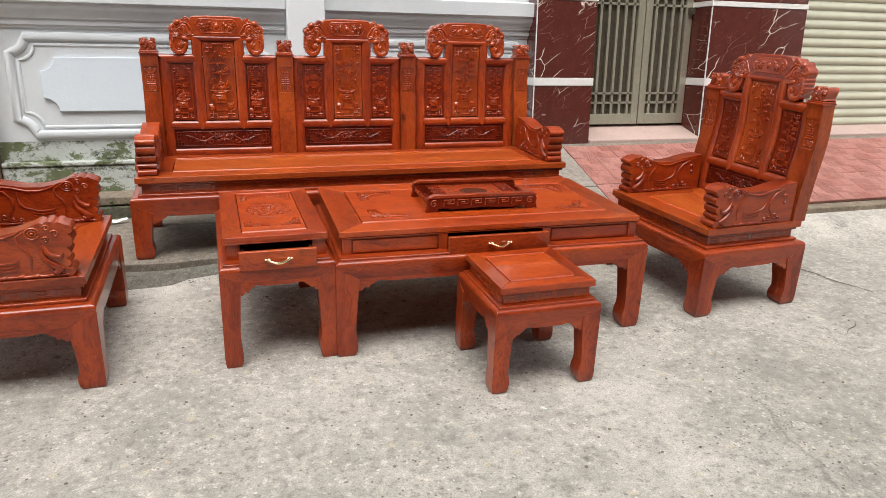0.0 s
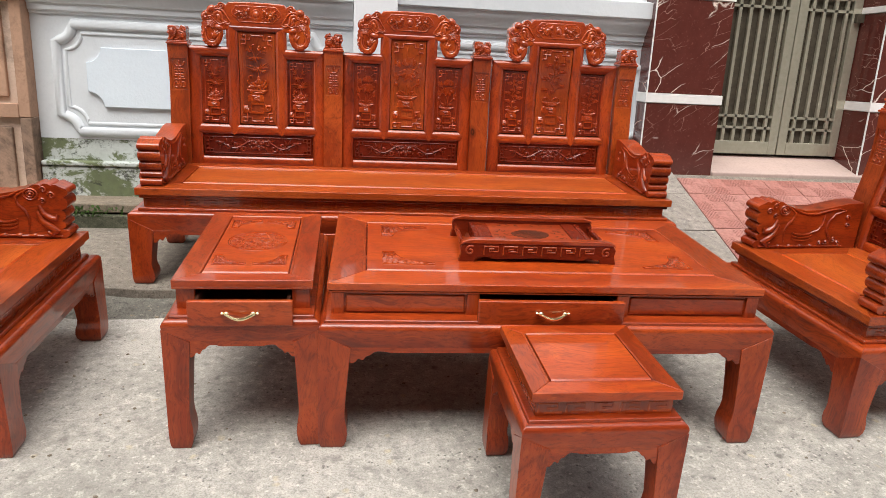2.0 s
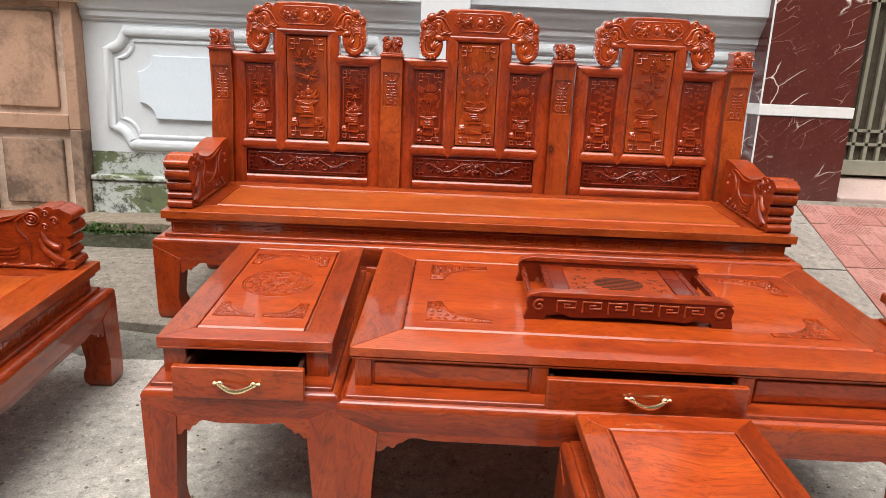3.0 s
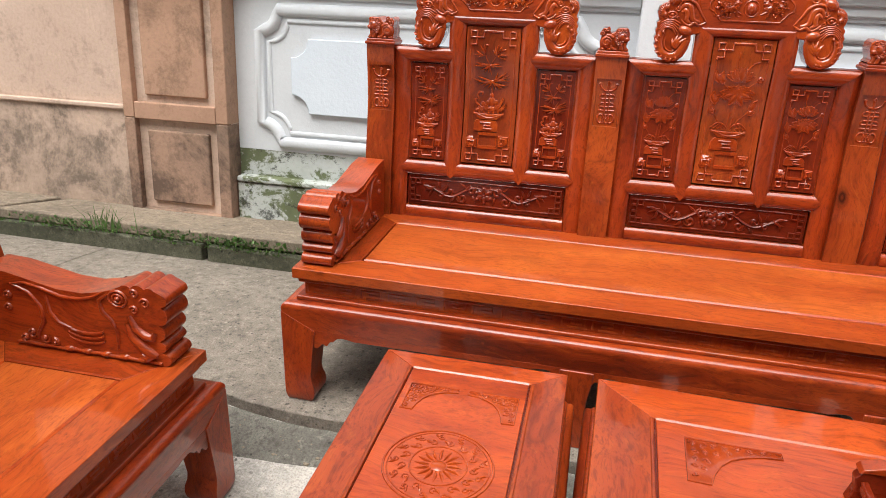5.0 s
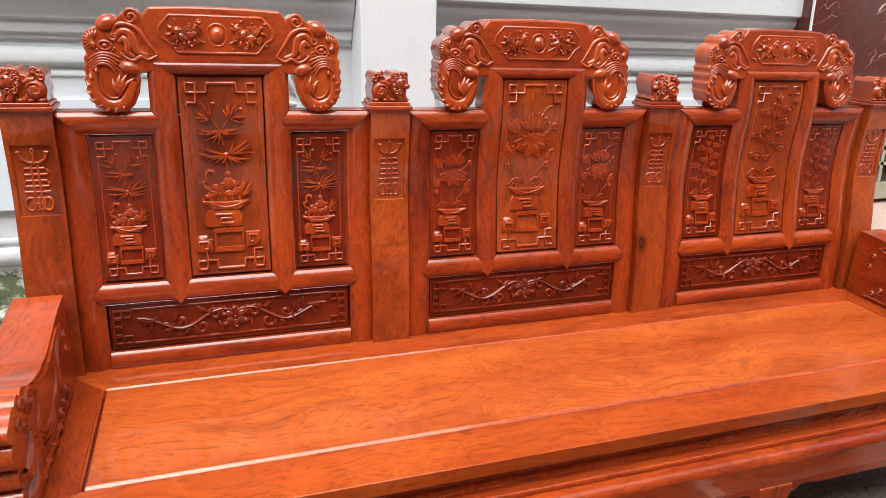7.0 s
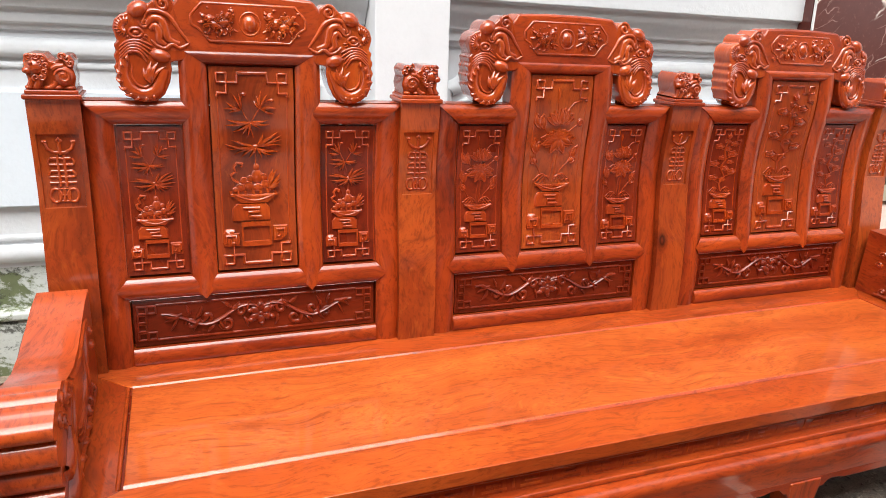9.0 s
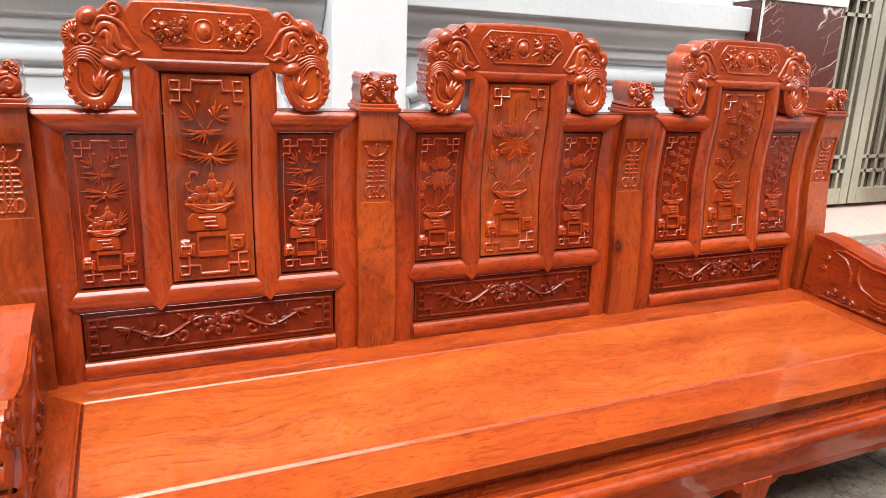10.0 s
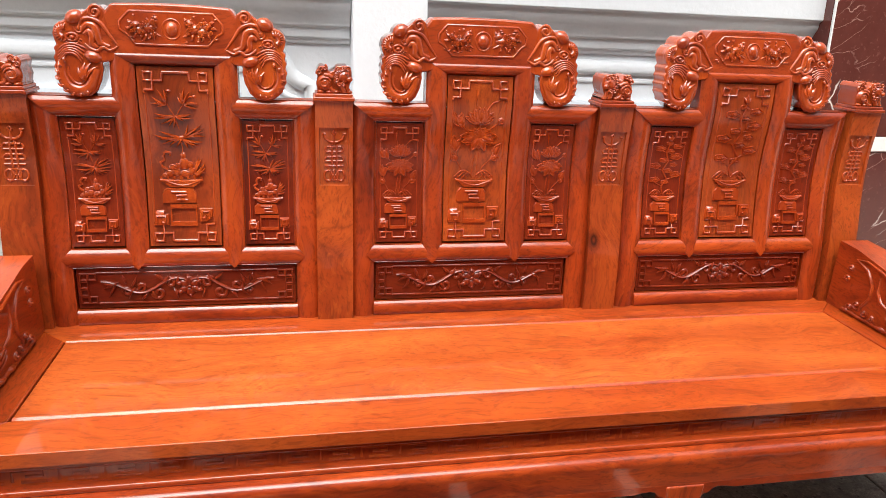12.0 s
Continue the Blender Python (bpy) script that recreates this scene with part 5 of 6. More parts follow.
def post_finial(parent, cx, seed):
    """The carved block on a post: a notched silhouette with curls over a plinth, plainly shaped."""
    rnd = random.Random(seed)
    flip = 1 if seed % 2 else -1
    y0 = BACK - 0.019

    def P(u, w):
        return (cx + flip * u, w)
    edge = [(-0.043, 1.053), (0.044, 1.053), (0.044, 1.061), (0.037, 1.066), (0.041, 1.076), (0.046, 1.092), (0.045, 1.110), (0.036, 1.122), (0.008, 1.121), (0.001, 1.110), (-0.009, 1.106), (-0.016, 1.114), (-0.024, 1.121), (-0.036, 1.120), (-0.044, 1.108), (-0.040, 1.094), (-0.044, 1.078), (-0.041, 1.062)]
    poly = [P(*p) for p in edge]
    block = part("finial", Mesh(lean).prism(poly if flip > 0 else poly[::-1], 1, y0 + 0.010, y0 + 0.085), CARVE, parent, "lumpy carved block finial", soft=0.006)
    r = Mesh(lean)
    y = y0 + 0.010
    r.dome(*P(-0.022, 1.079), 0.020, 0.021, y, 0.012, 0, 16)
    r.ridge([P(*p) for p in spiral(-0.023, 1.080, 0.0150, 1.5, 0.3, 1, 22)], 0.0028, y - 0.009, 1.2, 4)
    r.dome(*P(0.026, 1.096), 0.019, 0.018, y, 0.016, 0, 16)
    r.dome(*P(0.038, 1.090), 0.009, 0.007, y - 0.009, 0.007, 0, 10)
    r.dome(*P(0.031, 1.104), 0.0045, 0.004, y - 0.014, 0.004, 0, 8)
    for u, w in ((0.010, 1.112), (0.022, 1.116), (0.034, 1.115), (0.006, 1.100), (0.008, 1.088), (0.014, 1.078), (0.024, 1.077), (0.016, 1.104)):
        r.ridge([P(*p) for p in spiral(u, w, 0.0068, 1.2, rnd.random() * 6.28, 1, 12)], 0.0024, y - 0.008, 1.4, 4)
    for u, w in ((-0.031, 1.113), (-0.022, 1.116), (-0.036, 1.104)):
        r.ridge([P(*p) for p in spiral(u, w, 0.0072, 1.2, rnd.random() * 6.28, -1, 12)], 0.0026, y - 0.001, 1.4, 4)
    for pts, rad in (([(0.020, 1.078), (0.022, 1.066), (0.026, 1.059)], 0.0070), ([(0.034, 1.080), (0.033, 1.068), (0.037, 1.060)], 0.0060), ([(-0.010, 1.070), (-0.006, 1.062), (0.002, 1.058)], 0.0060), ([(-0.004, 1.092), (-0.012, 1.098), (-0.024, 1.099)], 0.0055)):
        r.ridge([P(*p) for p in pts], rad, y - 0.002, 1.1, 5)
    for u in (-0.032, -0.012, 0.006, 0.026, 0.038):
        r.dome(*P(u, 1.058), 0.0085, 0.0050, y - 0.001, 0.008, 0, 10)
    relief(r, CARVE, block)


def sunk_post(cx, half, y0, y1, z0, z1, n0, n1, nw, deep):
    """A square post with a shallow sunk field, nw to each side, from n0 to n1 on its front."""
    m = Mesh(lean)
    levels = [(z0 + (n0 - z0) * i / 9, 0.0) for i in range(10)] + [(n0 + 0.001, deep)] + [(n0 + (n1 - n0) * i / 4, deep) for i in range(1, 4)] + [(n1 - 0.001, deep), (n1, 0.0), ((n1 + z1) / 2, 0.0), (z1, 0.0)]
    v, f = [], []
    for j, (z, d) in enumerate(levels):
        v += [(cx - half, y0, z), (cx - nw - 0.001, y0, z), (cx - nw, y0 + d, z), (cx + nw, y0 + d, z), (cx + nw + 0.001, y0, z), (cx + half, y0, z), (cx + half, y1, z), (cx - half, y1, z)]
        if j:
            o = 8 * j
            f += [(o - 8 + k, o - 8 + (k + 1) % 8, o + (k + 1) % 8, o + k) for k in range(8)]
    return m.add(v, f + [tuple(range(8))[::-1], tuple(range(len(v) - 8, len(v)))])


def back_post(parent, cx, seed, material=WARM_Z):
    post = part("post", sunk_post(cx, 0.0475, BACK - 0.019, BACK + 0.062, 0.45, 1.036, 0.817, 0.968, 0.037, 0.0050), material, parent, smooth=30)
    part("post_cap", Mesh(lean).box(cx - 0.052, cx + 0.052, BACK - 0.027, BACK + 0.068, 1.036, 1.046).box(cx - 0.047, cx + 0.047, BACK - 0.021, BACK + 0.064, 1.045, 1.054), WOOD_X, post, soft=0.003)
    m = Mesh(lean)
    y, r = BACK - 0.0145, 0.0034
    zt = 0.960

    def line(pts, k=1.0, closed=False):
        m.ridge([(cx + u, zt - w) for u, w in pts], r * k, y, 1.1, 4, closed)
    line([(0.0, 0.0), (0.004, 0.006), (0.0, 0.012), (-0.004, 0.006)], 0.9, True)
    line([(0.0, 0.012), (0.0, 0.034)])
    line([(-0.026, 0.010), (-0.022, 0.022), (-0.010, 0.030), (0.010, 0.030), (0.022, 0.022), (0.026, 0.010)])
    line([(-0.030, 0.008), (-0.022, 0.008)]), line([(0.022, 0.008), (0.030, 0.008)])
    line([(-0.006, 0.034), (-0.006, 0.100)], 0.85), line([(0.006, 0.034), (0.006, 0.100)], 0.85)
    for w, half in ((0.042, 0.018), (0.055, 0.021), (0.068, 0.019), (0.080, 0.022), (0.092, 0.024)):
        line([(-half, w), (half, w)], 0.9)
    for q in (-1, 1):
        line([(q * 0.019, 0.042), (q * 0.024, 0.048), (q * 0.021, 0.055)], 0.8)
        line([(q * 0.019, 0.068), (q * 0.024, 0.074), (q * 0.022, 0.080)], 0.8)
        line([(q * 0.006 + q * 0.010 * math.sin(a) + q * 0.010, 0.118 - 0.014 * math.cos(a)) for a in [6.2832 * i / 10 for i in range(10)]], 0.9, True)
    line([(-0.010, 0.104), (0.010, 0.104), (0.010, 0.130), (-0.010, 0.130)], 0.8, True)
    line([(-0.010, 0.117), (0.010, 0.117)], 0.8), line([(0.0, 0.104), (0.0, 0.130)], 0.8)
    relief(m, CARVE, post, "carved seal-like fret emblem")
    post_finial(parent, cx, seed)


ARM = [(0.040, 0.452)]
for zc, yc, r in ((0.470, 0.050, 0.017), (0.504, 0.060, 0.016), (0.542, 0.057, 0.021), (0.588, 0.046, 0.024), (0.630, 0.042, 0.017)):
    ARM += [(yc - 0.020 * math.cos(radians(t)), zc + r * math.sin(radians(t))) for t in (-75, -45, -15, 15, 45, 75)]
for yc, zc, r in ((0.066, 0.650, 0.014), (0.096, 0.654, 0.015), (0.128, 0.650, 0.016)):
    ARM += [(yc - r * math.cos(radians(t)), zc + 0.009 * math.sin(radians(t))) for t in (25, 60, 90, 120, 155)]
ARM += [(0.165, 0.643), (0.200, 0.632), (0.250, 0.622), (0.320, 0.624), (0.400, 0.640), (0.460, 0.652), (0.530, 0.656), (0.530, 0.452)]


def armrest(parent, x0, x1):
    """A solid arm with a stepped front and carved cheeks on both sides."""
    arm = part("armrest", Mesh().prism(ARM[::-1], 0, x0, x1), WOOD_Y, parent, soft=0.004, smooth=60)
    for side, x in ((-1, x0), (1, x1)):
        m = Mesh()
        y = 0.0

        def cord(r, *pts):
            m.ridge(list(pts), taper(len(pts), r, 0.4), y, 0.85, 4)
        # rings and curls of the front scroll
        for r in (0.024, 0.013):
            m.ridge(arc(0.152, 0.622, r, r * 0.85, 0, 360, 14)[:-1], 0.0036, y, 1.0, 4, True)
        for cy, cz, r in ((0.106, 0.640, 0.012), (0.080, 0.618, 0.014), (0.112, 0.596, 0.012)):
            m.ridge(spiral(cy, cz, r, 1.2, 0.4, 1, 14), 0.0034, y, 1.0, 4)
        m.dome(0.152, 0.622, 0.008, 0.007, y, 0.006)
        cord(0.011, (0.128, 0.580), (0.114, 0.548), (0.090, 0.532), (0.070, 0.528), (0.064, 0.545))
        cord(0.014, (0.136, 0.560), (0.122, 0.522), (0.096, 0.500), (0.074, 0.482), (0.090, 0.470), (0.106, 0.478))
        m.dome(0.082, 0.480, 0.017, 0.012, y, 0.011)
        # the flap behind it and the smooth body, drawn with long contours
        cord(0.006, (0.176, 0.632), (0.204, 0.612), (0.200, 0.582), (0.178, 0.560), (0.166, 0.530), (0.172, 0.480))
        cord(0.005, (0.190, 0.634), (0.222, 0.616), (0.262, 0.606), (0.310, 0.606), (0.360, 0.620), (0.410, 0.630), (0.450, 0.622))
        cord(0.006, (0.450, 0.622), (0.402, 0.606), (0.374, 0.570), (0.372, 0.530), (0.392, 0.500), (0.400, 0.478))
        cord(0.006, (0.354, 0.604), (0.350, 0.560), (0.330, 0.532), (0.296, 0.522))
        for q in (0.0, 0.013, 0.026):
            m.ridge(arc(0.256, 0.530 - q, 0.052, 0.016, 190, 350, 8), taper(9, 0.0044, 0.3), y, 1.0, 3)
        for cy, cz, r in ((0.378, 0.482, 0.015), (0.412, 0.494, 0.014), (0.436, 0.476, 0.013), (0.350, 0.474, 0.011), (0.462, 0.590, 0.012), (0.468, 0.556, 0.011)):
            m.ridge(spiral(cy, cz, r, 1.1, cy * 40, 1, 12), 0.0038, y, 1.1, 4)
            m.dome(cy, cz, r * 0.45, r * 0.4, y, 0.006)
        m.ridge([(0.055 + 0.034 * i, 0.460 + 0.003 * (i % 2)) for i in range(13)], 0.0050, y, 0.9, 4)
        for i in range(5):
            m.dome(0.105 + 0.052 * i, 0.463, 0.017, 0.008, y, 0.007, 0.0, 10, 3, 0.2)
        # (x, y, z) of the relief plane -> cheek of the arm
        m.v = [((x1 - 1.5 * p[1]) if side > 0 else (x0 + 1.5 * p[1]), p[0], p[2]) for p in m.v]
        relief(m, WOOD_Y, arm, "carved cheek in relief")
    return arm


def leg(parent, x, y, sx, sy, top, w=0.085, foot=0.0, mitre=0.035):
    """A square leg that narrows and swells into a rounded hoof; sx, sy point outwards. Its head runs into the apron with a mitre."""
    x, y = x + sx * 0.0012, y + sy * 0.0012
    m = Mesh()
    v, f, n = [], [], 0
    for q, wide, cut in ((1.0, 1.0, 0.0), (0.82, 0.95, 0.0), (0.62, 0.89, 0.0), (0.46, 0.85, 0.0), (0.36, 0.83, 0.0), (0.29, 0.85, 0.0), (0.22, 0.90, 0.0), (0.14, 0.92, 0.0),
                      (0.07, 0.89, 0.015), (0.02, 0.82, 0.05), (0.0, 0.76, 0.09)):
        z, a, c = foot + (top - foot) * q, w * wide, w * cut
        up = mitre if q == 1.0 else 0.0
        v += [(px, py, z + (up if k == 0 else 0.0)) for k, (px, py) in enumerate(((x - sx * c, y - sy * c), (x - sx * a, y - sy * c), (x - sx * a, y - sy * a), (x - sx * c, y - sy * a)))]
        if n:
            f += [(n - 4 + e, n - 4 + (e + 1) % 4, n + (e + 1) % 4, n + e) for e in range(4)]
        n += 4
    m.add(v, f + [(0, 1, 2, 3), (n - 4, n - 3, n - 2, n - 1)])
    return part("leg", m, WOOD_Z, parent, soft=0.0012, smooth=50)


def apron_profile(z0, z1):
    """The moulded face of an apron: (outwards, up); a rounded bead along the top."""
    h = z1 - z0
    pts = [(-0.05, z0), (-0.004, z0), (-0.001, z0 + 0.3 * h), (0.0, z0 + 0.55 * h)]
    for i in range(7):
        a = radians(-20 + 110 * i / 6)
        pts.append((-0.018 + 0.019 * math.cos(a), z1 - 0.020 + 0.020 * math.sin(a)))
    return pts + [(-0.05, z1)]


def apron_ring(parent, x0, x1, y0, y1, z0, z1):
    """Four mitred apron rails round a frame."""
    prof = apron_profile(z0, z1)
    for name, mat, line in (("apron", WOOD_X, lambda o, t: (x0 - o + t * (x1 - x0 + 2 * o), y0 - o)), ("apron", WOOD_X, lambda o, t: (x1 + o - t * (x1 - x0 + 2 * o), y1 + o)),
                            ("apron", WOOD_Y, lambda o, t: (x1 + o, y0 - o + t * (y1 - y0 + 2 * o))), ("apron", WOOD_Y, lambda o, t: (x0 - o, y1 + o - t * (y1 - y0 + 2 * o)))):
        n = len(prof)
        v = [(*line(o, 0), z) for o, z in prof] + [(*line(o, 1), z) for o, z in prof]
        f = [(i, (i + 1) % n, n + (i + 1) % n, n + i) for i in range(n)] + [tuple(range(n)), tuple(range(n, 2 * n))]
        part(name, Mesh().add(v, f), mat, parent, soft=0.0015, smooth=45)


def valance(parent, a, b, fixed, axis, sign, z_top, drop):
    """The curved lower edge of an apron between two legs, with a notched spandrel at each end."""
    half = [(0.0, 1.0), (0.010, 1.02), (0.018, 0.90), (0.024, 0.74), (0.030, 0.70), (0.036, 0.80), (0.042, 0.78), (0.047, 0.62), (0.052, 0.50), (0.060, 0.50), (0.066, 0.40),
            (0.074, 0.26), (0.086, 0.20), (0.105, 0.22), (0.125, 0.30)]
    span = b - a
    k = min(1.0, span / 0.42)
    left = [(a + d * k, z_top - drop * q) for d, q in half]
    right = [(b - d * k, z_top - drop * q) for d, q in half]
    poly = left + [((a + b) / 2, z_top - drop * 0.30)] + right[::-1] + [(b, z_top + 0.004), (a, z_top + 0.004)]
    m = Mesh().prism(poly, 1 if axis == "x" else 0, fixed - sign * 0.003, fixed - sign * 0.026)
    part("spandrel", m, WOOD_X if axis == "x" else WOOD_Y, parent, soft=0.0015)


def fret_band(parent, x0, x1, y0, y1, z0, z1, step=0.085):
    """The sunk band under a seat or top with a running key pattern on all four sides."""
    band = part("waist", Mesh().box(x0, x1, y0, y1, z0, z1), CARVE, parent, "sunk waist with running key pattern")
    m = Mesh()
    h = z1 - z0

    def run(length, put):
        n = max(1, round(length / step))
        s = length / n
        for i in range(n):
            a = i * s
            q0, q1 = z0 + 0.22 * h, z1 - 0.22 * h
            for pts in ([(a + 0.12 * s, q0), (a + 0.12 * s, q1), (a + 0.78 * s, q1), (a + 0.78 * s, (q0 + q1) / 2), (a + 0.4 * s, (q0 + q1) / 2)], [(a + 0.3 * s, q0), (a + 0.95 * s, q0)]):
                o = len(m.v)
                m.ridge(pts, 0.0042, 0.0, 0.4, 3)
                m.v[o:] = [put(*p) for p in m.v[o:]]
    run(x1 - x0, lambda p, d, z: (x0 + p, y0 + d, z))
    run(x1 - x0, lambda p, d, z: (x1 - p, y1 - d, z))
    run(y1 - y0, lambda p, d, z: (x1 - d, y0 + p, z))
    run(y1 - y0, lambda p, d, z: (x0 + d, y1 - p, z))
    relief(m, CARVE, band)


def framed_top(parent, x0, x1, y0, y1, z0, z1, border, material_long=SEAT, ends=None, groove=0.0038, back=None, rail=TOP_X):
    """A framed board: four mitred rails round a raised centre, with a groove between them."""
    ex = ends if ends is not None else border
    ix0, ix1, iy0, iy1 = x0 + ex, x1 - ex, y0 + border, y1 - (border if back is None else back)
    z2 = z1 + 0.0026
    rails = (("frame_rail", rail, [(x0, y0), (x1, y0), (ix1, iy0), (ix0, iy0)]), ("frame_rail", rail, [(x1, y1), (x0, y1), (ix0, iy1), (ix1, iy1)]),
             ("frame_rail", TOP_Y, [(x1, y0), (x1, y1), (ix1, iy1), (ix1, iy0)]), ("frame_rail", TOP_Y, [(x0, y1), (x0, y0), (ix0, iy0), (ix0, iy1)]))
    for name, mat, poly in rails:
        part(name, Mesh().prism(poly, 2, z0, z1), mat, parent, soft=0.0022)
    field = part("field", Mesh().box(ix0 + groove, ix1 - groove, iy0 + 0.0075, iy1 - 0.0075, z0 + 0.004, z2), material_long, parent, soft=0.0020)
    # a narrow slanting fillet along the front and the back of the field, with an open joint behind it
    for y in (iy0, iy1 - 0.0070):
        fillet = [(y, z0 + 0.002), (y + 0.0060, z0 + 0.002), (y + 0.0060, z1 + 0.0030), (y + 0.0054, z1 + 0.0033), (y + 0.0006, z1 - 0.0004), (y, z1 - 0.0004)]
        part("fillet", Mesh().prism(fillet, 0, ix0 + groove, ix1 - groove), TOP_X, parent, smooth=0)
    for x in (ix0 - 0.0040, ix1 + 0.0040):
        part("inner_bead", flat_relief(Mesh().ridge([(x, iy0), (x, iy1)], 0.0040, 0.0, 0.6, 8), z1), TOP_Y, parent)
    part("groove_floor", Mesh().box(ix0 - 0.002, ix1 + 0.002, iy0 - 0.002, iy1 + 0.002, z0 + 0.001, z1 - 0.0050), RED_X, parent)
    return field, z2


def flat_relief(m, z):
    """Turns relief drawn on an upright plane into relief that lies on a top at height z."""
    m.v = [(p[0], p[2], z - p[1]) for p in m.v]
    return m


def seat_base(body, W, D, mids=(), foot=0.0):
    """Seat slab, waist, apron and legs shared by the bench and the armchairs."""
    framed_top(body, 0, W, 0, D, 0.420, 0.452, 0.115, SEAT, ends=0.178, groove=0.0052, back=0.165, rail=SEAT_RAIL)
    part("seat_edge", Mesh().box(0.012, W - 0.012, 0.012, D - 0.012, 0.403, 0.421), WOOD_X, body, soft=0.006)
    fret_band(body, 0.028, W - 0.028, 0.028, D - 0.028, 0.360, 0.404)
    part("waist_moulding", Mesh().box(0.006, W - 0.006, 0.006, D - 0.006, 0.347, 0.362), WOOD_X, body, soft=0.006)
    ax0, ax1, ay0, ay1 = -0.030, W + 0.030, -0.024, D + 0.024
    apron_ring(body, ax0, ax1, ay0, ay1, 0.260, 0.348)
    for x, sx in ((ax0, -1), (ax1, 1)):
        for y, sy in ((ay0, -1), (ay1, 1)):
            leg(body, x, y, sx, sy, 0.264, 0.105, foot, 0.056)
    xs = [ax0 + 0.10] + sorted(mids) + [ax1 - 0.10]
    for a, b in zip(xs, xs[1:]):
        for y, sy in ((ay0, -1), (ay1, 1)):
            valance(body, a, b, y, "x", sy, 0.262, 0.055)
    for x, sx in ((ax0, -1), (ax1, 1)):
        valance(body, ay0 + 0.10, ay1 - 0.10, x, "y", sx, 0.262, 0.055)
    for mx in mids:
        for y, sy in ((ay0 + 0.006, -1), (ay1 - 0.006, 1)):
            half = [(0.046, foot), (0.040, 0.06), (0.034, 0.12), (0.036, 0.17), (0.046, 0.235), (0.048, 0.262)]
            outline = [(mx + a, z) for a, z in half] + [(mx - a, z) for a, z in half[::-1]]
            part("middle_leg", Mesh().prism(outline, 1, y + sy * 0.007, y - sy * 0.05), WOOD_Z, body, soft=0.005)


def build_bench(m):
    W, D = 2.48, 0.626
    bench = thing("carved_bench", m, "long orange-red varnished hardwood bench with three carved back bays", "bench")
    seat_base(bench, W, D, (0.846, 1.612), 0.010)
    posts = (0.083, 0.841, 1.607, 2.397)
    for i, x in enumerate(posts):
        back_post(bench, x, 100 + 7 * i, KNOTTED_Z if i == 2 else WARM_Z)
    for i in range(3):
        back_section(bench, (posts[i] + posts[i + 1]) / 2, i)
    armrest(bench, 0.018, 0.112)
    armrest(bench, W - 0.112, W - 0.018)
    return bench


def build_armchair(m, label, variant):
    W, D = 0.81, 0.60
    chair = thing("carved_armchair", m, label, "armchair", "armchairs of the carved set")
    seat_base(chair, W, D)
    for i, x in enumerate((0.050, W - 0.050)):
        back_post(chair, x, 300 + 11 * i)
    back_section(chair, W / 2, variant)
    armrest(chair, 0.012, 0.100)
    armrest(chair, W - 0.100, W - 0.012)
    return chair


def bail_handle(parent, x, y, z):
    m = Mesh()
    pts = [(x - 0.038 + 0.076 * i / 12, y - 0.012 - 0.012 * math.sin(math.pi * i / 12), z - 0.010 * math.sin(math.pi * i / 12)) for i in range(13)]
    m.pipe(pts, [0.0040 + 0.0018 * math.sin(math.pi * i / 12) for i in range(13)], 8)
    for s in (-1, 1):
        m.blob(x + s * 0.038, y - 0.008, z + 0.001, 0.009, 0.008, 0.008, 10, 6)
        m.blob(x + s * 0.050, y - 0.006, z + 0.002, 0.006, 0.006, 0.005, 8, 5)
    return part("handle", m, BRASS, parent, "polished brass pull")


DROP, SINK = 0.045, 0.043     # the road lies the sum of the two below the gutter slabs


def raise_parts(ob, dz):
    for c in ob.children:
        c.location.z += dz
    return ob


def table_base(body, W, D, ap0, ap1, legw, low=0.0):
    """Apron, legs and valances; the apron stands out beyond the top."""
    apron_ring(body, 0, W, 0, D, ap0, ap1)
    part("apron_lip", Mesh().box(0.016, W - 0.016, 0.016, D - 0.016, ap1 - 0.012, ap1 + 0.010), WOOD_X, body, soft=0.006)
    for x, sx in ((0, -1), (W, 1)):
        for y, sy in ((0, -1), (D, 1)):
            leg(body, x, y, sx, sy, ap0 + 0.003, legw, low - DROP, ap1 - ap0 - 0.030)
    for y, sy in ((0, -1), (D, 1)):
        valance(body, legw - 0.004, W - legw + 0.004, y, "x", sy, ap0 + 0.002, 0.05)
    for x, sx in ((0, -1), (W, 1)):
        valance(body, legw - 0.004, D - legw + 0.004, x, "y", sx, ap0 + 0.002, 0.05)


def drawer(parent, x0, x1, y, z0, z1, out, rail_mat=WOOD_X):
    """A drawer pulled out by out; its front stands before y."""
    d = part("drawer", Mesh().box(x0, x1, y - out - 0.020, y - out, z0, z1), rail_mat, parent, "slightly open drawer front", soft=0.004)
    t = Mesh().box(x0 + 0.012, x0 + 0.022, y - out, y + 0.25, z0 + 0.008, z1 - 0.014).box(x1 - 0.022, x1 - 0.012, y - out, y + 0.25, z0 + 0.008, z1 - 0.014)
    t.box(x0 + 0.022, x1 - 0.022, y - out, y + 0.25, z0 + 0.008, z0 + 0.014)
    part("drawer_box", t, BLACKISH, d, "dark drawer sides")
    bail_handle(d, (x0 + x1) / 2, y - out - 0.020, (z0 + z1) / 2 + 0.004)


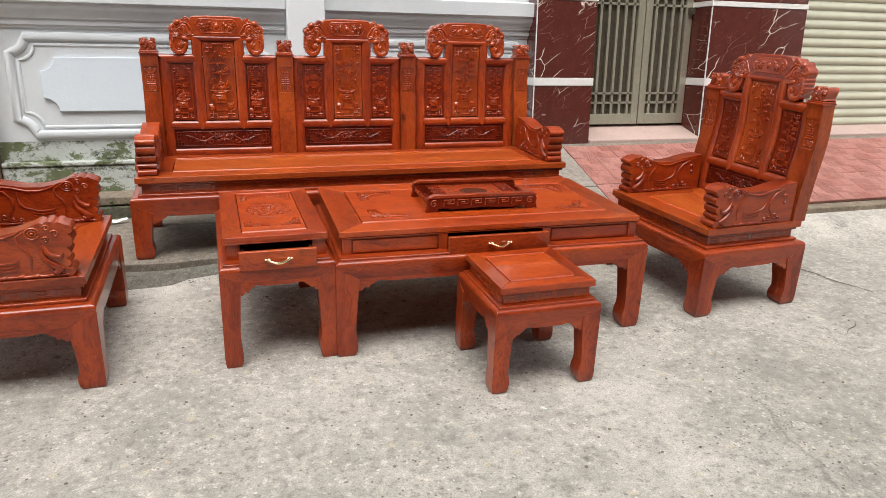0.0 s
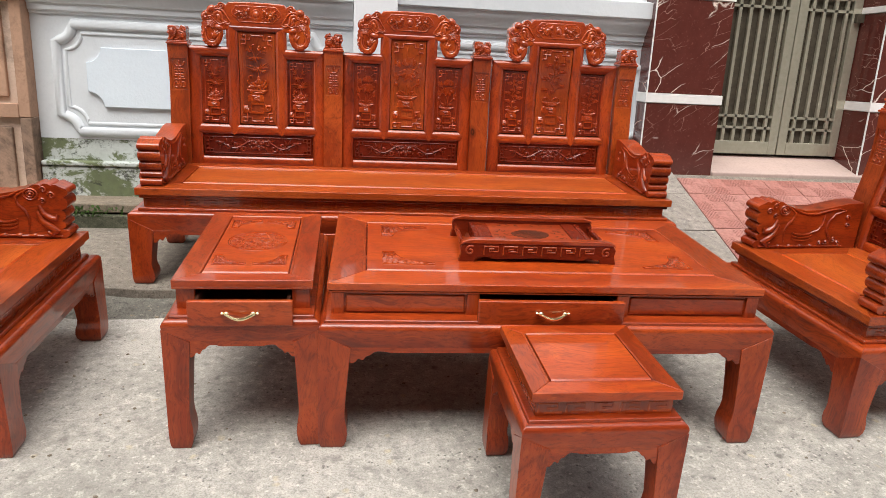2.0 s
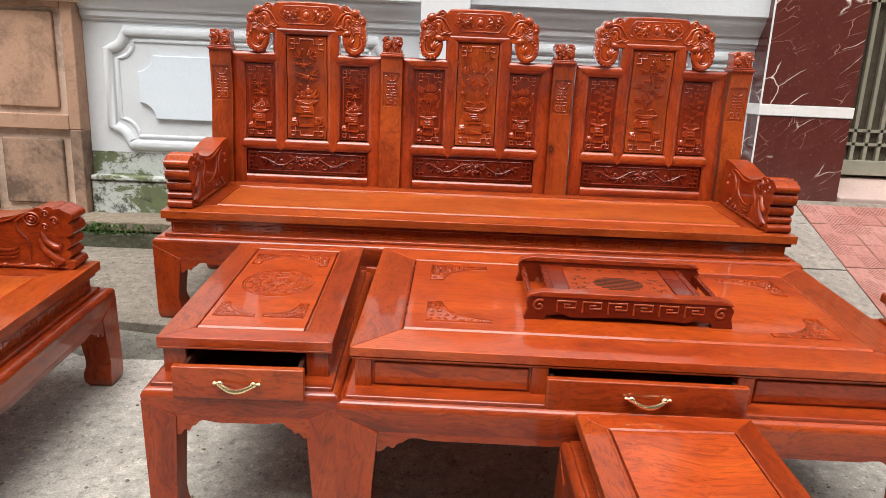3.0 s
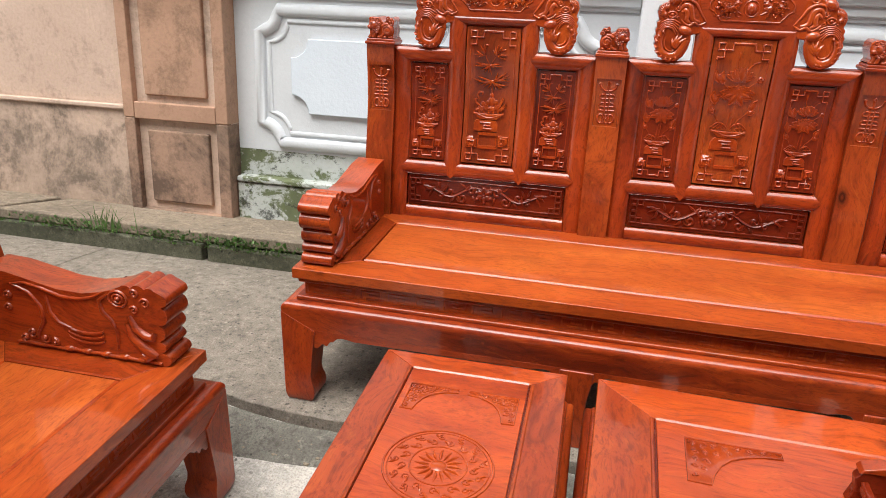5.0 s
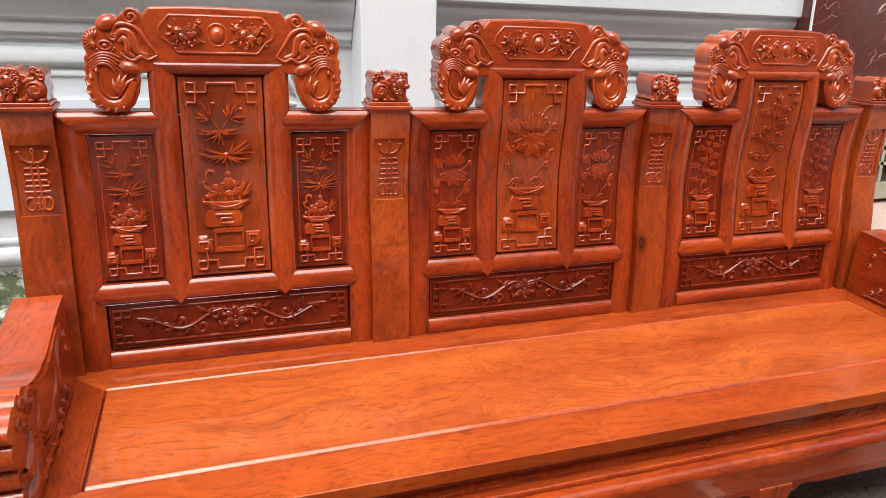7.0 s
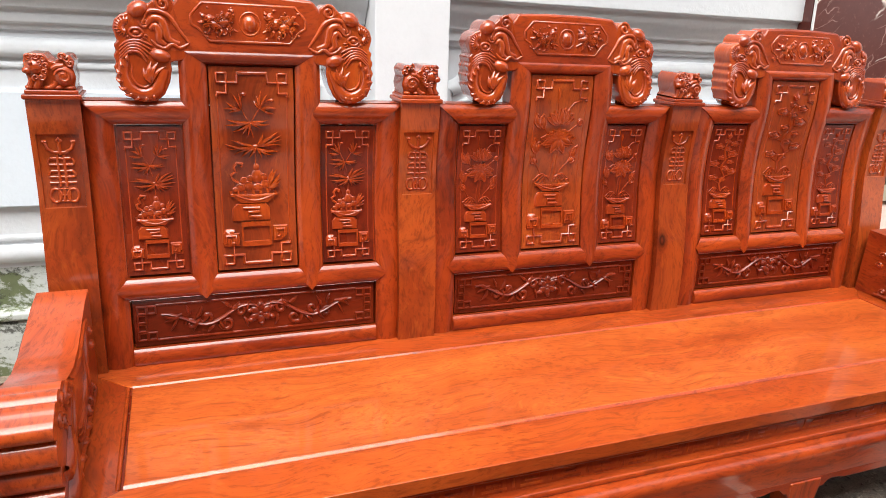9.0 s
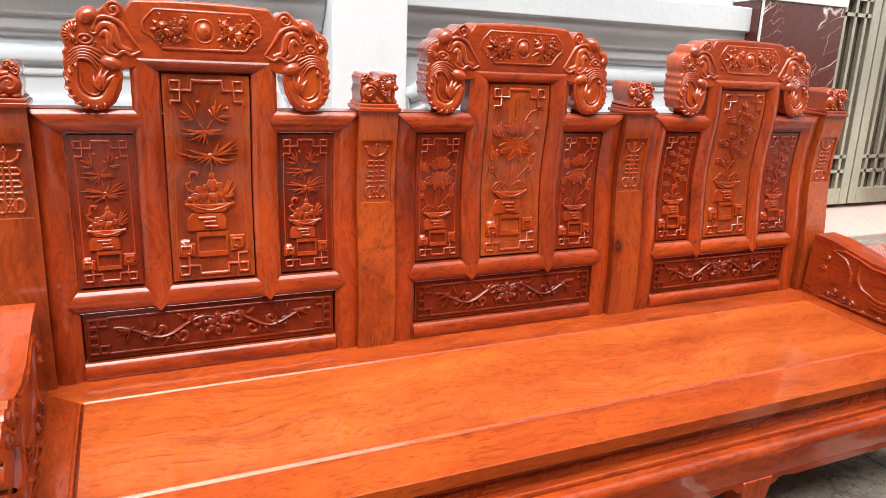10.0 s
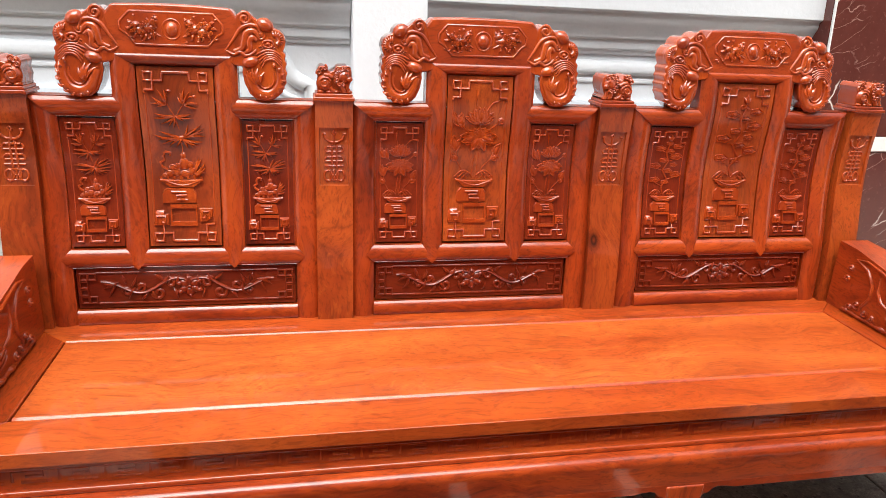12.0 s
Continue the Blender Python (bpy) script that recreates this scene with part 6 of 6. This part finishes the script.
def corner_ornament(m, x, z, sx, sz, a, b, y):
    """A carved bracket in the corner of a table top: a stepped outline filled with curls and leaves."""
    def P(u, w):
        return (x + sx * u, z + sz * w)
    edge = [(0, 0), (a, 0), (a, b * 0.13), (a * 0.80, b * 0.16), (a * 0.62, b * 0.24), (a * 0.46, b * 0.36), (a * 0.34, b * 0.54), (a * 0.26, b * 0.77), (a * 0.22, b), (0, b)]
    plate(m, [P(*p) for p in edge], y, 0.0010, 0.004)
    m.ridge([P(*p) for p in edge], 0.0026, y, 1.5, 3, closed=True)
    rnd = random.Random(int(1000 * abs(a) + 10))
    for u, w in ((0.07, 0.10), (0.18, 0.12), (0.30, 0.10), (0.42, 0.12), (0.54, 0.09), (0.67, 0.08), (0.80, 0.06), (0.08, 0.28), (0.20, 0.30), (0.32, 0.28), (0.44, 0.22), (0.08, 0.46), (0.20, 0.48), (0.08, 0.64), (0.16, 0.66), (0.08, 0.84)):
        m.ridge([P(q, r) for q, r in spiral(u * a, w * b, 0.0068, 1.1, rnd.random() * 6, 1, 9)], 0.0019, y - 0.001, 1.4, 3)
        g = rnd.random() * 6.28
        blade(m, P(u * a, w * b), P(u * a + 0.011 * math.cos(g), w * b + 0.008 * math.sin(g)), 0.0024, y - 0.001, 0.3)


def roundel(m, cx, cy, r):
    """A carved disc: double rim, a wreath of curls and leaves, and a rayed centre."""
    for k, t in ((1.0, 0.0026), (0.93, 0.0017), (0.52, 0.0020)):
        m.ridge(arc(cx, cy, r * k, r * k, 0, 360, 40)[:-1], t, 0, 1.3, 3, closed=True)
    for i in range(26):
        a = 2 * math.pi * i / 26
        q = r * (0.80 if i % 2 else 0.64)
        m.ridge(spiral(cx + q * math.cos(a), cy + q * math.sin(a), 0.085 * r, 1.1, a, 1 if i % 2 else -1, 9), 0.0019, 0, 1.4, 3)
        blade(m, (cx + q * math.cos(a), cy + q * math.sin(a)), (cx + (q + 0.12 * r) * math.cos(a + 0.15), cy + (q + 0.12 * r) * math.sin(a + 0.15)), 0.0030, 0, 0.4)
    for i in range(16):
        a = 2 * math.pi * i / 16
        blade(m, (cx + 0.16 * r * math.cos(a), cy + 0.16 * r * math.sin(a)), (cx + 0.46 * r * math.cos(a), cy + 0.46 * r * math.sin(a)), 0.0036, 0, 0.1)
    m.dome(cx, cy, 0.15 * r, 0.15 * r, 0, 0.004, 0, 12)


def build_side_table(m):
    W, D = 0.458, 0.858
    t = thing("side_table", m, "small orange-red hardwood side table with an open drawer", "side table")
    table_base(t, W, D, 0.320, 0.392, 0.080)
    bx0, bx1, by0, by1 = 0.032, W - 0.032, 0.072, D - 0.072
    z0, z1 = 0.398, 0.468
    part("case_side", Mesh().box(bx0, bx0 + 0.022, by0, by1, z0, z1), WOOD_Y, t)
    part("case_side", Mesh().box(bx1 - 0.022, bx1, by0, by1, z0, z1), WOOD_Y, t)
    part("case_back", Mesh().box(bx0 + 0.022, bx1 - 0.022, by1 - 0.022, by1, z0, z1), WOOD_X, t)
    for a, b in ((bx0, bx0 + 0.055), (bx1 - 0.055, bx1)):
        part("case_stile", Mesh().box(a, b, by0 - 0.002, by0 + 0.02, z0, z1), WOOD_Z, t, soft=0.003)
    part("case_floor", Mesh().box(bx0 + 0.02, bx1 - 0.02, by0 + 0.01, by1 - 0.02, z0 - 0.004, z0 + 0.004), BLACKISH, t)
    part("top_moulding", Mesh().box(bx0 - 0.010, bx1 + 0.010, by0 - 0.012, by1 + 0.012, z1 - 0.001, z1 + 0.006), WOOD_X, t, soft=0.003)
    drawer(t, 0.078, W - 0.078, by0, z0 - 0.020, z1 - 0.010, 0.062)
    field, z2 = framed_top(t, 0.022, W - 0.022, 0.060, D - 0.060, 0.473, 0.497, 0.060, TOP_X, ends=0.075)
    m = Mesh()
    cx, cy = W / 2, D / 2
    roundel(m, cx, cy, 0.099)
    for sx in (-1, 1):
        for sy in (-1, 1):
            corner_ornament(m, cx - sx * 0.114, cy - sy * 0.240, sx, sy, 0.103, 0.090, 0)
    relief(flat_relief(m, z2), CARVE, field, "carved roundel and corner brackets")
    return t


def build_coffee_table(m):
    W, D = 1.445, 0.880
    t = thing("coffee_table", m, "long orange-red hardwood tea table with carved top and one open drawer", "table")
    table_base(t, W, D, 0.305, 0.385, 0.098)
    bx0, bx1, by0, by1 = 0.034, W - 0.034, 0.074, D - 0.074
    z0, z1 = 0.390, 0.466
    part("case_side", Mesh().box(bx0, bx0 + 0.022, by0, by1, z0, z1), WOOD_Y, t)
    part("case_side", Mesh().box(bx1 - 0.022, bx1, by0, by1, z0, z1), WOOD_Y, t)
    part("case_back", Mesh().box(bx0 + 0.022, bx1 - 0.022, by1 - 0.022, by1, z0, z1), WOOD_X, t)
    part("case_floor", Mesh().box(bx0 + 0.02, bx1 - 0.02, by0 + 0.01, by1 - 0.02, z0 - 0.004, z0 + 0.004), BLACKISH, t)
    dx0, dx1 = 0.482, 0.945
    for a, b in ((bx0, dx0 + 0.01), (dx1 - 0.01, bx1)):
        part("case_front", Mesh().box(a, b, by0, by0 + 0.02, z0, z1), WOOD_X, t)
        part("front_panel", Mesh().box(a + 0.045, b - 0.045, by0 - 0.006, by0 + 0.004, z0 + 0.010, z1 - 0.008), WOOD_X, t, "plain raised front panel", soft=0.005)
        for q in (a + 0.020, b - 0.020):
            part("case_stile", Mesh().box(q - 0.020, q + 0.020, by0 - 0.010, by0 + 0.002, z0, z1), WOOD_Z, t, soft=0.003)
    part("top_moulding", Mesh().box(bx0 - 0.010, bx1 + 0.010, by0 - 0.012, by1 + 0.012, z1 - 0.001, z1 + 0.006), WOOD_X, t, soft=0.003)
    drawer(t, dx0, dx1, by0, z0 - 0.010, z1 - 0.004, 0.039)
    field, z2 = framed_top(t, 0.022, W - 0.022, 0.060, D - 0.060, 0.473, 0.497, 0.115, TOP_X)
    for sx in (-1, 1):
        for sy in (-1, 1):
            m = Mesh()
            corner_ornament(m, W / 2 - sx * 0.530, D / 2 - sy * 0.212, sx, sy, 0.172, 0.125, 0)
            tagged(part("corner_carving", flat_relief(m, z2), CARVE, field, "carved corner bracket", smooth=62), kind="stuff")
    return t


def build_stool(m):
    W = 0.444
    s = thing("square_stool", m, "square orange-red hardwood stool with framed seat and key-pattern waist", "stool")
    table_base(s, W, W, 0.258, 0.330, 0.078, low=0.020)
    fret_band(s, 0.038, W - 0.038, 0.038, W - 0.038, 0.338, 0.384, 0.07)
    part("top_moulding", Mesh().box(0.029, W - 0.029, 0.029, W - 0.029, 0.383, 0.390), WOOD_X, s, soft=0.003)
    framed_top(s, 0.022, W - 0.022, 0.022, W - 0.022, 0.388, 0.414, 0.060, TOP_X)
    return s


def build_tray(m):
    """A tea tray: pierced deck between two scrolled side boards."""
    W, D = 0.545, 0.305
    t = thing("tea_tray", m, "carved hardwood tea tray with pierced deck on scrolled feet", "tray")
    for y, s in ((0.0, -1), (D - 0.022, 1)):
        prof = [(0.0, 0.0), (0.055, 0.0), (0.060, 0.014), (0.10, 0.018), (0.12, 0.010), (W / 2, 0.016), (W - 0.12, 0.010), (W - 0.10, 0.018), (W - 0.060, 0.014), (W - 0.055, 0.0),
                (W, 0.0), (W - 0.008, 0.03), (W - 0.004, 0.05), (W - 0.016, 0.068), (W - 0.04, 0.074), (0.04, 0.074), (0.016, 0.068), (0.004, 0.05), (0.008, 0.03)]
        board = part("side_board", Mesh().prism(prof, 1, y, y + 0.022), RED_X, t, "scrolled side board with key pattern", soft=0.003)
        lip = Mesh().prism([(0.02, 0.066), (W - 0.02, 0.066), (W - 0.006, 0.062), (W - 0.012, 0.072), (W - 0.04, 0.081), (0.04, 0.081), (0.012, 0.072), (0.006, 0.062)], 1, y - 0.004, y + 0.026)
        part("top_rail", lip, WOOD_X, board, soft=0.003)
        r = Mesh()
        for i in range(6):
            a = 0.085 + 0.066 * i
            r.ridge([(a, 0.026), (a, 0.056), (a + 0.048, 0.056), (a + 0.048, 0.038), (a + 0.018, 0.038), (a + 0.018, 0.047), (a + 0.034, 0.047)], 0.003, 0, 0.9, 3)
        for q in (0.038, W - 0.038):
            r.ridge(spiral(q, 0.040, 0.018, 1.2, 1.0), 0.0035, 0, 0.9, 3)
        r.v = [(p[0], y + p[1] if s < 0 else y + 0.022 - p[1], p[2]) for p in r.v]
        relief(r, WOOD_X, board)
    for x in (0.065, W - 0.083):
        part("end_rail", Mesh().box(x, x + 0.018, 0.022, D - 0.022, 0.020, 0.060), RED_X, t, soft=0.003)
    for x in (0.012, W - 0.026):
        part("carry_bar", Mesh().box(x, x + 0.014, 0.022, D - 0.022, 0.030, 0.050), RED_X, t, soft=0.004)
    for a, b in ((0.083, 0.130), (W - 0.130, W - 0.083)):
        part("end_board", Mesh().box(a, b, 0.024, D - 0.024, 0.045, 0.058), RED_X, t, "dark end board", soft=0.002)
    deck = part("deck", Mesh().box(0.131, W - 0.131, 0.024, D - 0.024, 0.042, 0.055), WOOD_X, t, "pierced carved deck", soft=0.002)
    # openings are flat near-black plates: the shade inside them is in the colour
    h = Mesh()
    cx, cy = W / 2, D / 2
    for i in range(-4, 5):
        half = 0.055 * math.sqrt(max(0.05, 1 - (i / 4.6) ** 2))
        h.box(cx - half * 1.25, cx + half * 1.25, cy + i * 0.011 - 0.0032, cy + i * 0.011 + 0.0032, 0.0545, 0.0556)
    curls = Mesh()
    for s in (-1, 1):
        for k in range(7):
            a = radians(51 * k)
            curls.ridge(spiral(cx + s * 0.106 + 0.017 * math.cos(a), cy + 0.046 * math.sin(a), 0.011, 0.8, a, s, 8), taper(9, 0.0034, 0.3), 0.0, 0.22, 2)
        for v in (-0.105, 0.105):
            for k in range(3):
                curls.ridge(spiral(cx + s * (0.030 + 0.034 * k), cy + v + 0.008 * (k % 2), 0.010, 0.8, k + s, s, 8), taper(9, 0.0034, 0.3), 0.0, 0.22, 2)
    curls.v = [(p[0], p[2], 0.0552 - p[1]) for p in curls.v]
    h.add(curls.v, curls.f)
    tagged(part("piercing", h, BLACKISH, deck, "near-black plates drawn as cut-through openings"), kind="stuff")
    return t


BENCH_AT = (-0.293, 1.194)


def on_road(x, y, turn=0.0):
    return SLOPE @ pose(x, y, -DROP - SINK, 0, 0, turn)


build_bench(on_slope(*BENCH_AT))
build_armchair(on_road(-0.358, 0.032, 90.6), "orange-red carved hardwood armchair facing the tea table", 0)
build_armchair(on_road(2.320, 0.842, -86.5), "orange-red carved hardwood armchair with plum-blossom back panel", 2)
raise_parts(build_side_table(on_road(0.107, 0.033, 0.6)), DROP)
raise_parts(build_coffee_table(on_road(0.561, 0.0205, -1.2)), DROP)
raise_parts(build_stool(on_road(1.089, -0.427, 0.3)), DROP - 0.018)
build_tray(SLOPE @ pose(1.012, 0.279, 0.4988 - SINK, 0, 0, -1.7))
# ---------------------------------------------------------------- small things
def build_weeds():
    """Tufts that root in the joint under the kerb's edge."""
    rnd = random.Random(21)
    m = Mesh()
    for _ in range(1100):
        x = rnd.choice((rnd.gauss(-1.35, 0.18), rnd.gauss(-0.95, 0.14), rnd.uniform(-2.6, -0.3), rnd.gauss(-2.0, 0.15)))
        y, z = 4.862 + rnd.uniform(-0.030, 0.010), rnd.uniform(0.180, 0.235)
        a, tilt, size = rnd.uniform(0, 6.28), rnd.uniform(0.2, 1.2), rnd.uniform(0.009, 0.024)
        d = Vector((math.cos(a) * math.sin(tilt), math.sin(a) * math.sin(tilt) - 0.3, math.cos(tilt))).normalized()
        side = d.cross(Vector((0.3, 0.4, 0.8))).normalized() * size * 0.42
        p = Vector((x, y, z))
        m.add([p, p + d * size * 0.5 + side, p + d * size, p + d * size * 0.5 - side], [(0, 1, 2, 3)])
    for _ in range(26):
        x, y = rnd.gauss(-1.72, 0.05), 4.850 + rnd.uniform(-0.02, 0.02)
        bend = rnd.uniform(-0.1, 0.1)
        pts = [Vector((x + bend * t * t, y - 0.03 * t * t, 0.20 + 0.16 * t * rnd.uniform(0.6, 1.0))) for t in (0, 0.5, 1.0)]
        m.add([pts[0] - Vector((0.003, 0, 0)), pts[0] + Vector((0.003, 0, 0)), pts[1] + Vector((0.0025, 0, 0)), pts[2], pts[1] - Vector((0.0025, 0, 0))], [(0, 1, 2, 3, 4)])
    tagged(part("weeds", m, LEAF, smooth=0), "small green weeds growing from the kerb joint", "weeds", "", "stuff")


def build_rubble():
    """Grit and broken bits of concrete along the slab edge."""
    rnd = random.Random(8)
    m = Mesh()
    for _ in range(520):
        x = rnd.uniform(-1.2, 0.9) if rnd.random() < 0.75 else rnd.uniform(-3, 2.9)
        y = 1.10 + 0.02 * math.sin(7 * x) - abs(rnd.gauss(0, 0.05))
        r = rnd.choice((0.002, 0.003, 0.003, 0.004, 0.006)) * rnd.uniform(0.7, 1.3)
        p = SLOPE @ Vector((x, y, 0))
        m.blob(p.x, p.y, ground_z(p.y) + r * 0.2, r * 1.3, r, r * 0.6, 5, 3, 0.5, rnd.random())
    for _ in range(500):
        x, y = rnd.uniform(-1.6, 3.2), rnd.uniform(0.4, 3.5)
        r = rnd.uniform(0.0022, 0.006)
        m.blob(x, y, ground_z(y) + r * 0.2, r * 1.3, r, r * 0.7, 5, 3, 0.5, rnd.random())
    tagged(part("rubble", m, KERBSTONE, smooth=0), "loose grit and dark crumbs of broken concrete", "rubble", "", "stuff")


def build_paper():
    rnd = random.Random(2)
    m = Mesh()
    n = 6
    v = [(0.115 * (i / n - 0.5), 0.045 * (j / n - 0.5), 0.006 + 0.008 * rnd.random() + 0.01 * (i / n) ** 2) for j in range(n + 1) for i in range(n + 1)]
    m.add(v, [(j * (n + 1) + i, j * (n + 1) + i + 1, (j + 1) * (n + 1) + i + 1, (j + 1) * (n + 1) + i) for j in range(n) for i in range(n)])
    ob = part("paper_scrap", m, PAPER)
    sol = ob.modifiers.new("thickness", "SOLIDIFY")
    sol.thickness = 0.001
    ob.matrix_world = SLOPE @ pose(-0.50, 1.94, 0.0, 0, 0, 20)
    tagged(ob, "crumpled pale green scrap of paper on the slabs", "paper")


def build_twig(x, y, turn, size):
    pts = [(-0.07 * size, 0, 0.004), (-0.02 * size, 0.008 * size, 0.007), (0.03 * size, 0.0, 0.006), (0.075 * size, 0.012 * size, 0.010)]
    m = Mesh().pipe(pts, [0.0012, 0.002, 0.002, 0.001], 5)
    ob = part("twig", m, TWIG)
    ob.matrix_world = pose(x, y, ground_z(y), 4, 0, turn)
    tagged(ob, "thin dry brown twig lying on the concrete", "twig", "litter on the road")


def build_chip():
    m = Mesh().prism([(-0.014, -0.004), (0.013, -0.006), (0.016, 0.003), (-0.010, 0.006)], 2, 0.0, 0.006)
    ob = part("wood_chip", m, PAPER, soft=0.001)
    ob.matrix_world = pose(1.248, 2.14, ground_z(2.14), 4, 0, 120)
    tagged(ob, "pale splinter of wood lying on the concrete", "splinter", "litter on the road")


def build_crack():
    """A dirt-filled crack in the road."""
    rnd = random.Random(31)
    v, n = [], 26
    for i in range(n + 1):
        t = i / n
        x, y = 3.441 + 0.12 * t + 0.012 * math.sin(9 * t) + rnd.uniform(-0.006, 0.006), 3.160 - 0.40 * t
        w = 0.0035 + 0.006 * rnd.random() * math.sin(math.pi * (0.1 + 0.85 * t))
        v += [(x - w, y, ground_z(y) + 0.002), (x + w, y + 0.004, ground_z(y + 0.004) + 0.002)]
    tagged(part("crack", Mesh().add(v, [(2 * i, 2 * i + 1, 2 * i + 3, 2 * i + 2) for i in range(n)]), DAMP, smooth=0), "dark dirt-filled crack in the concrete road", "crack", "", "structure")


def build_steel_frame(m):
    """The rusty tube frame that stands on the slabs under the bench."""
    fr = thing("metal_trolley", m, "low rusty galvanised square-tube trolley standing under the bench", "trolley")
    for x in (0.0, 0.425):
        part("tube", Mesh().box(x, x + 0.045, -0.24, 0.48, 0.125, 0.165), RUST, fr, soft=0.004)
    for y in (0.22, 0.42):
        part("tube", Mesh().box(0.046, 0.424, y, y + 0.040, 0.125, 0.163), RUST, fr, soft=0.004)
        for x in (0.002, 0.427):
            part("foot_tube", Mesh().box(x, x + 0.040, y, y + 0.040, -0.002, 0.124), RUST, fr, soft=0.003)
    return fr


build_steel_frame(SLOPE @ pose(0.80, 1.24, 0.001))
build_weeds()
build_rubble()
build_paper()
build_twig(3.040, 2.41, 28, 1.4)
build_chip()
build_crack()
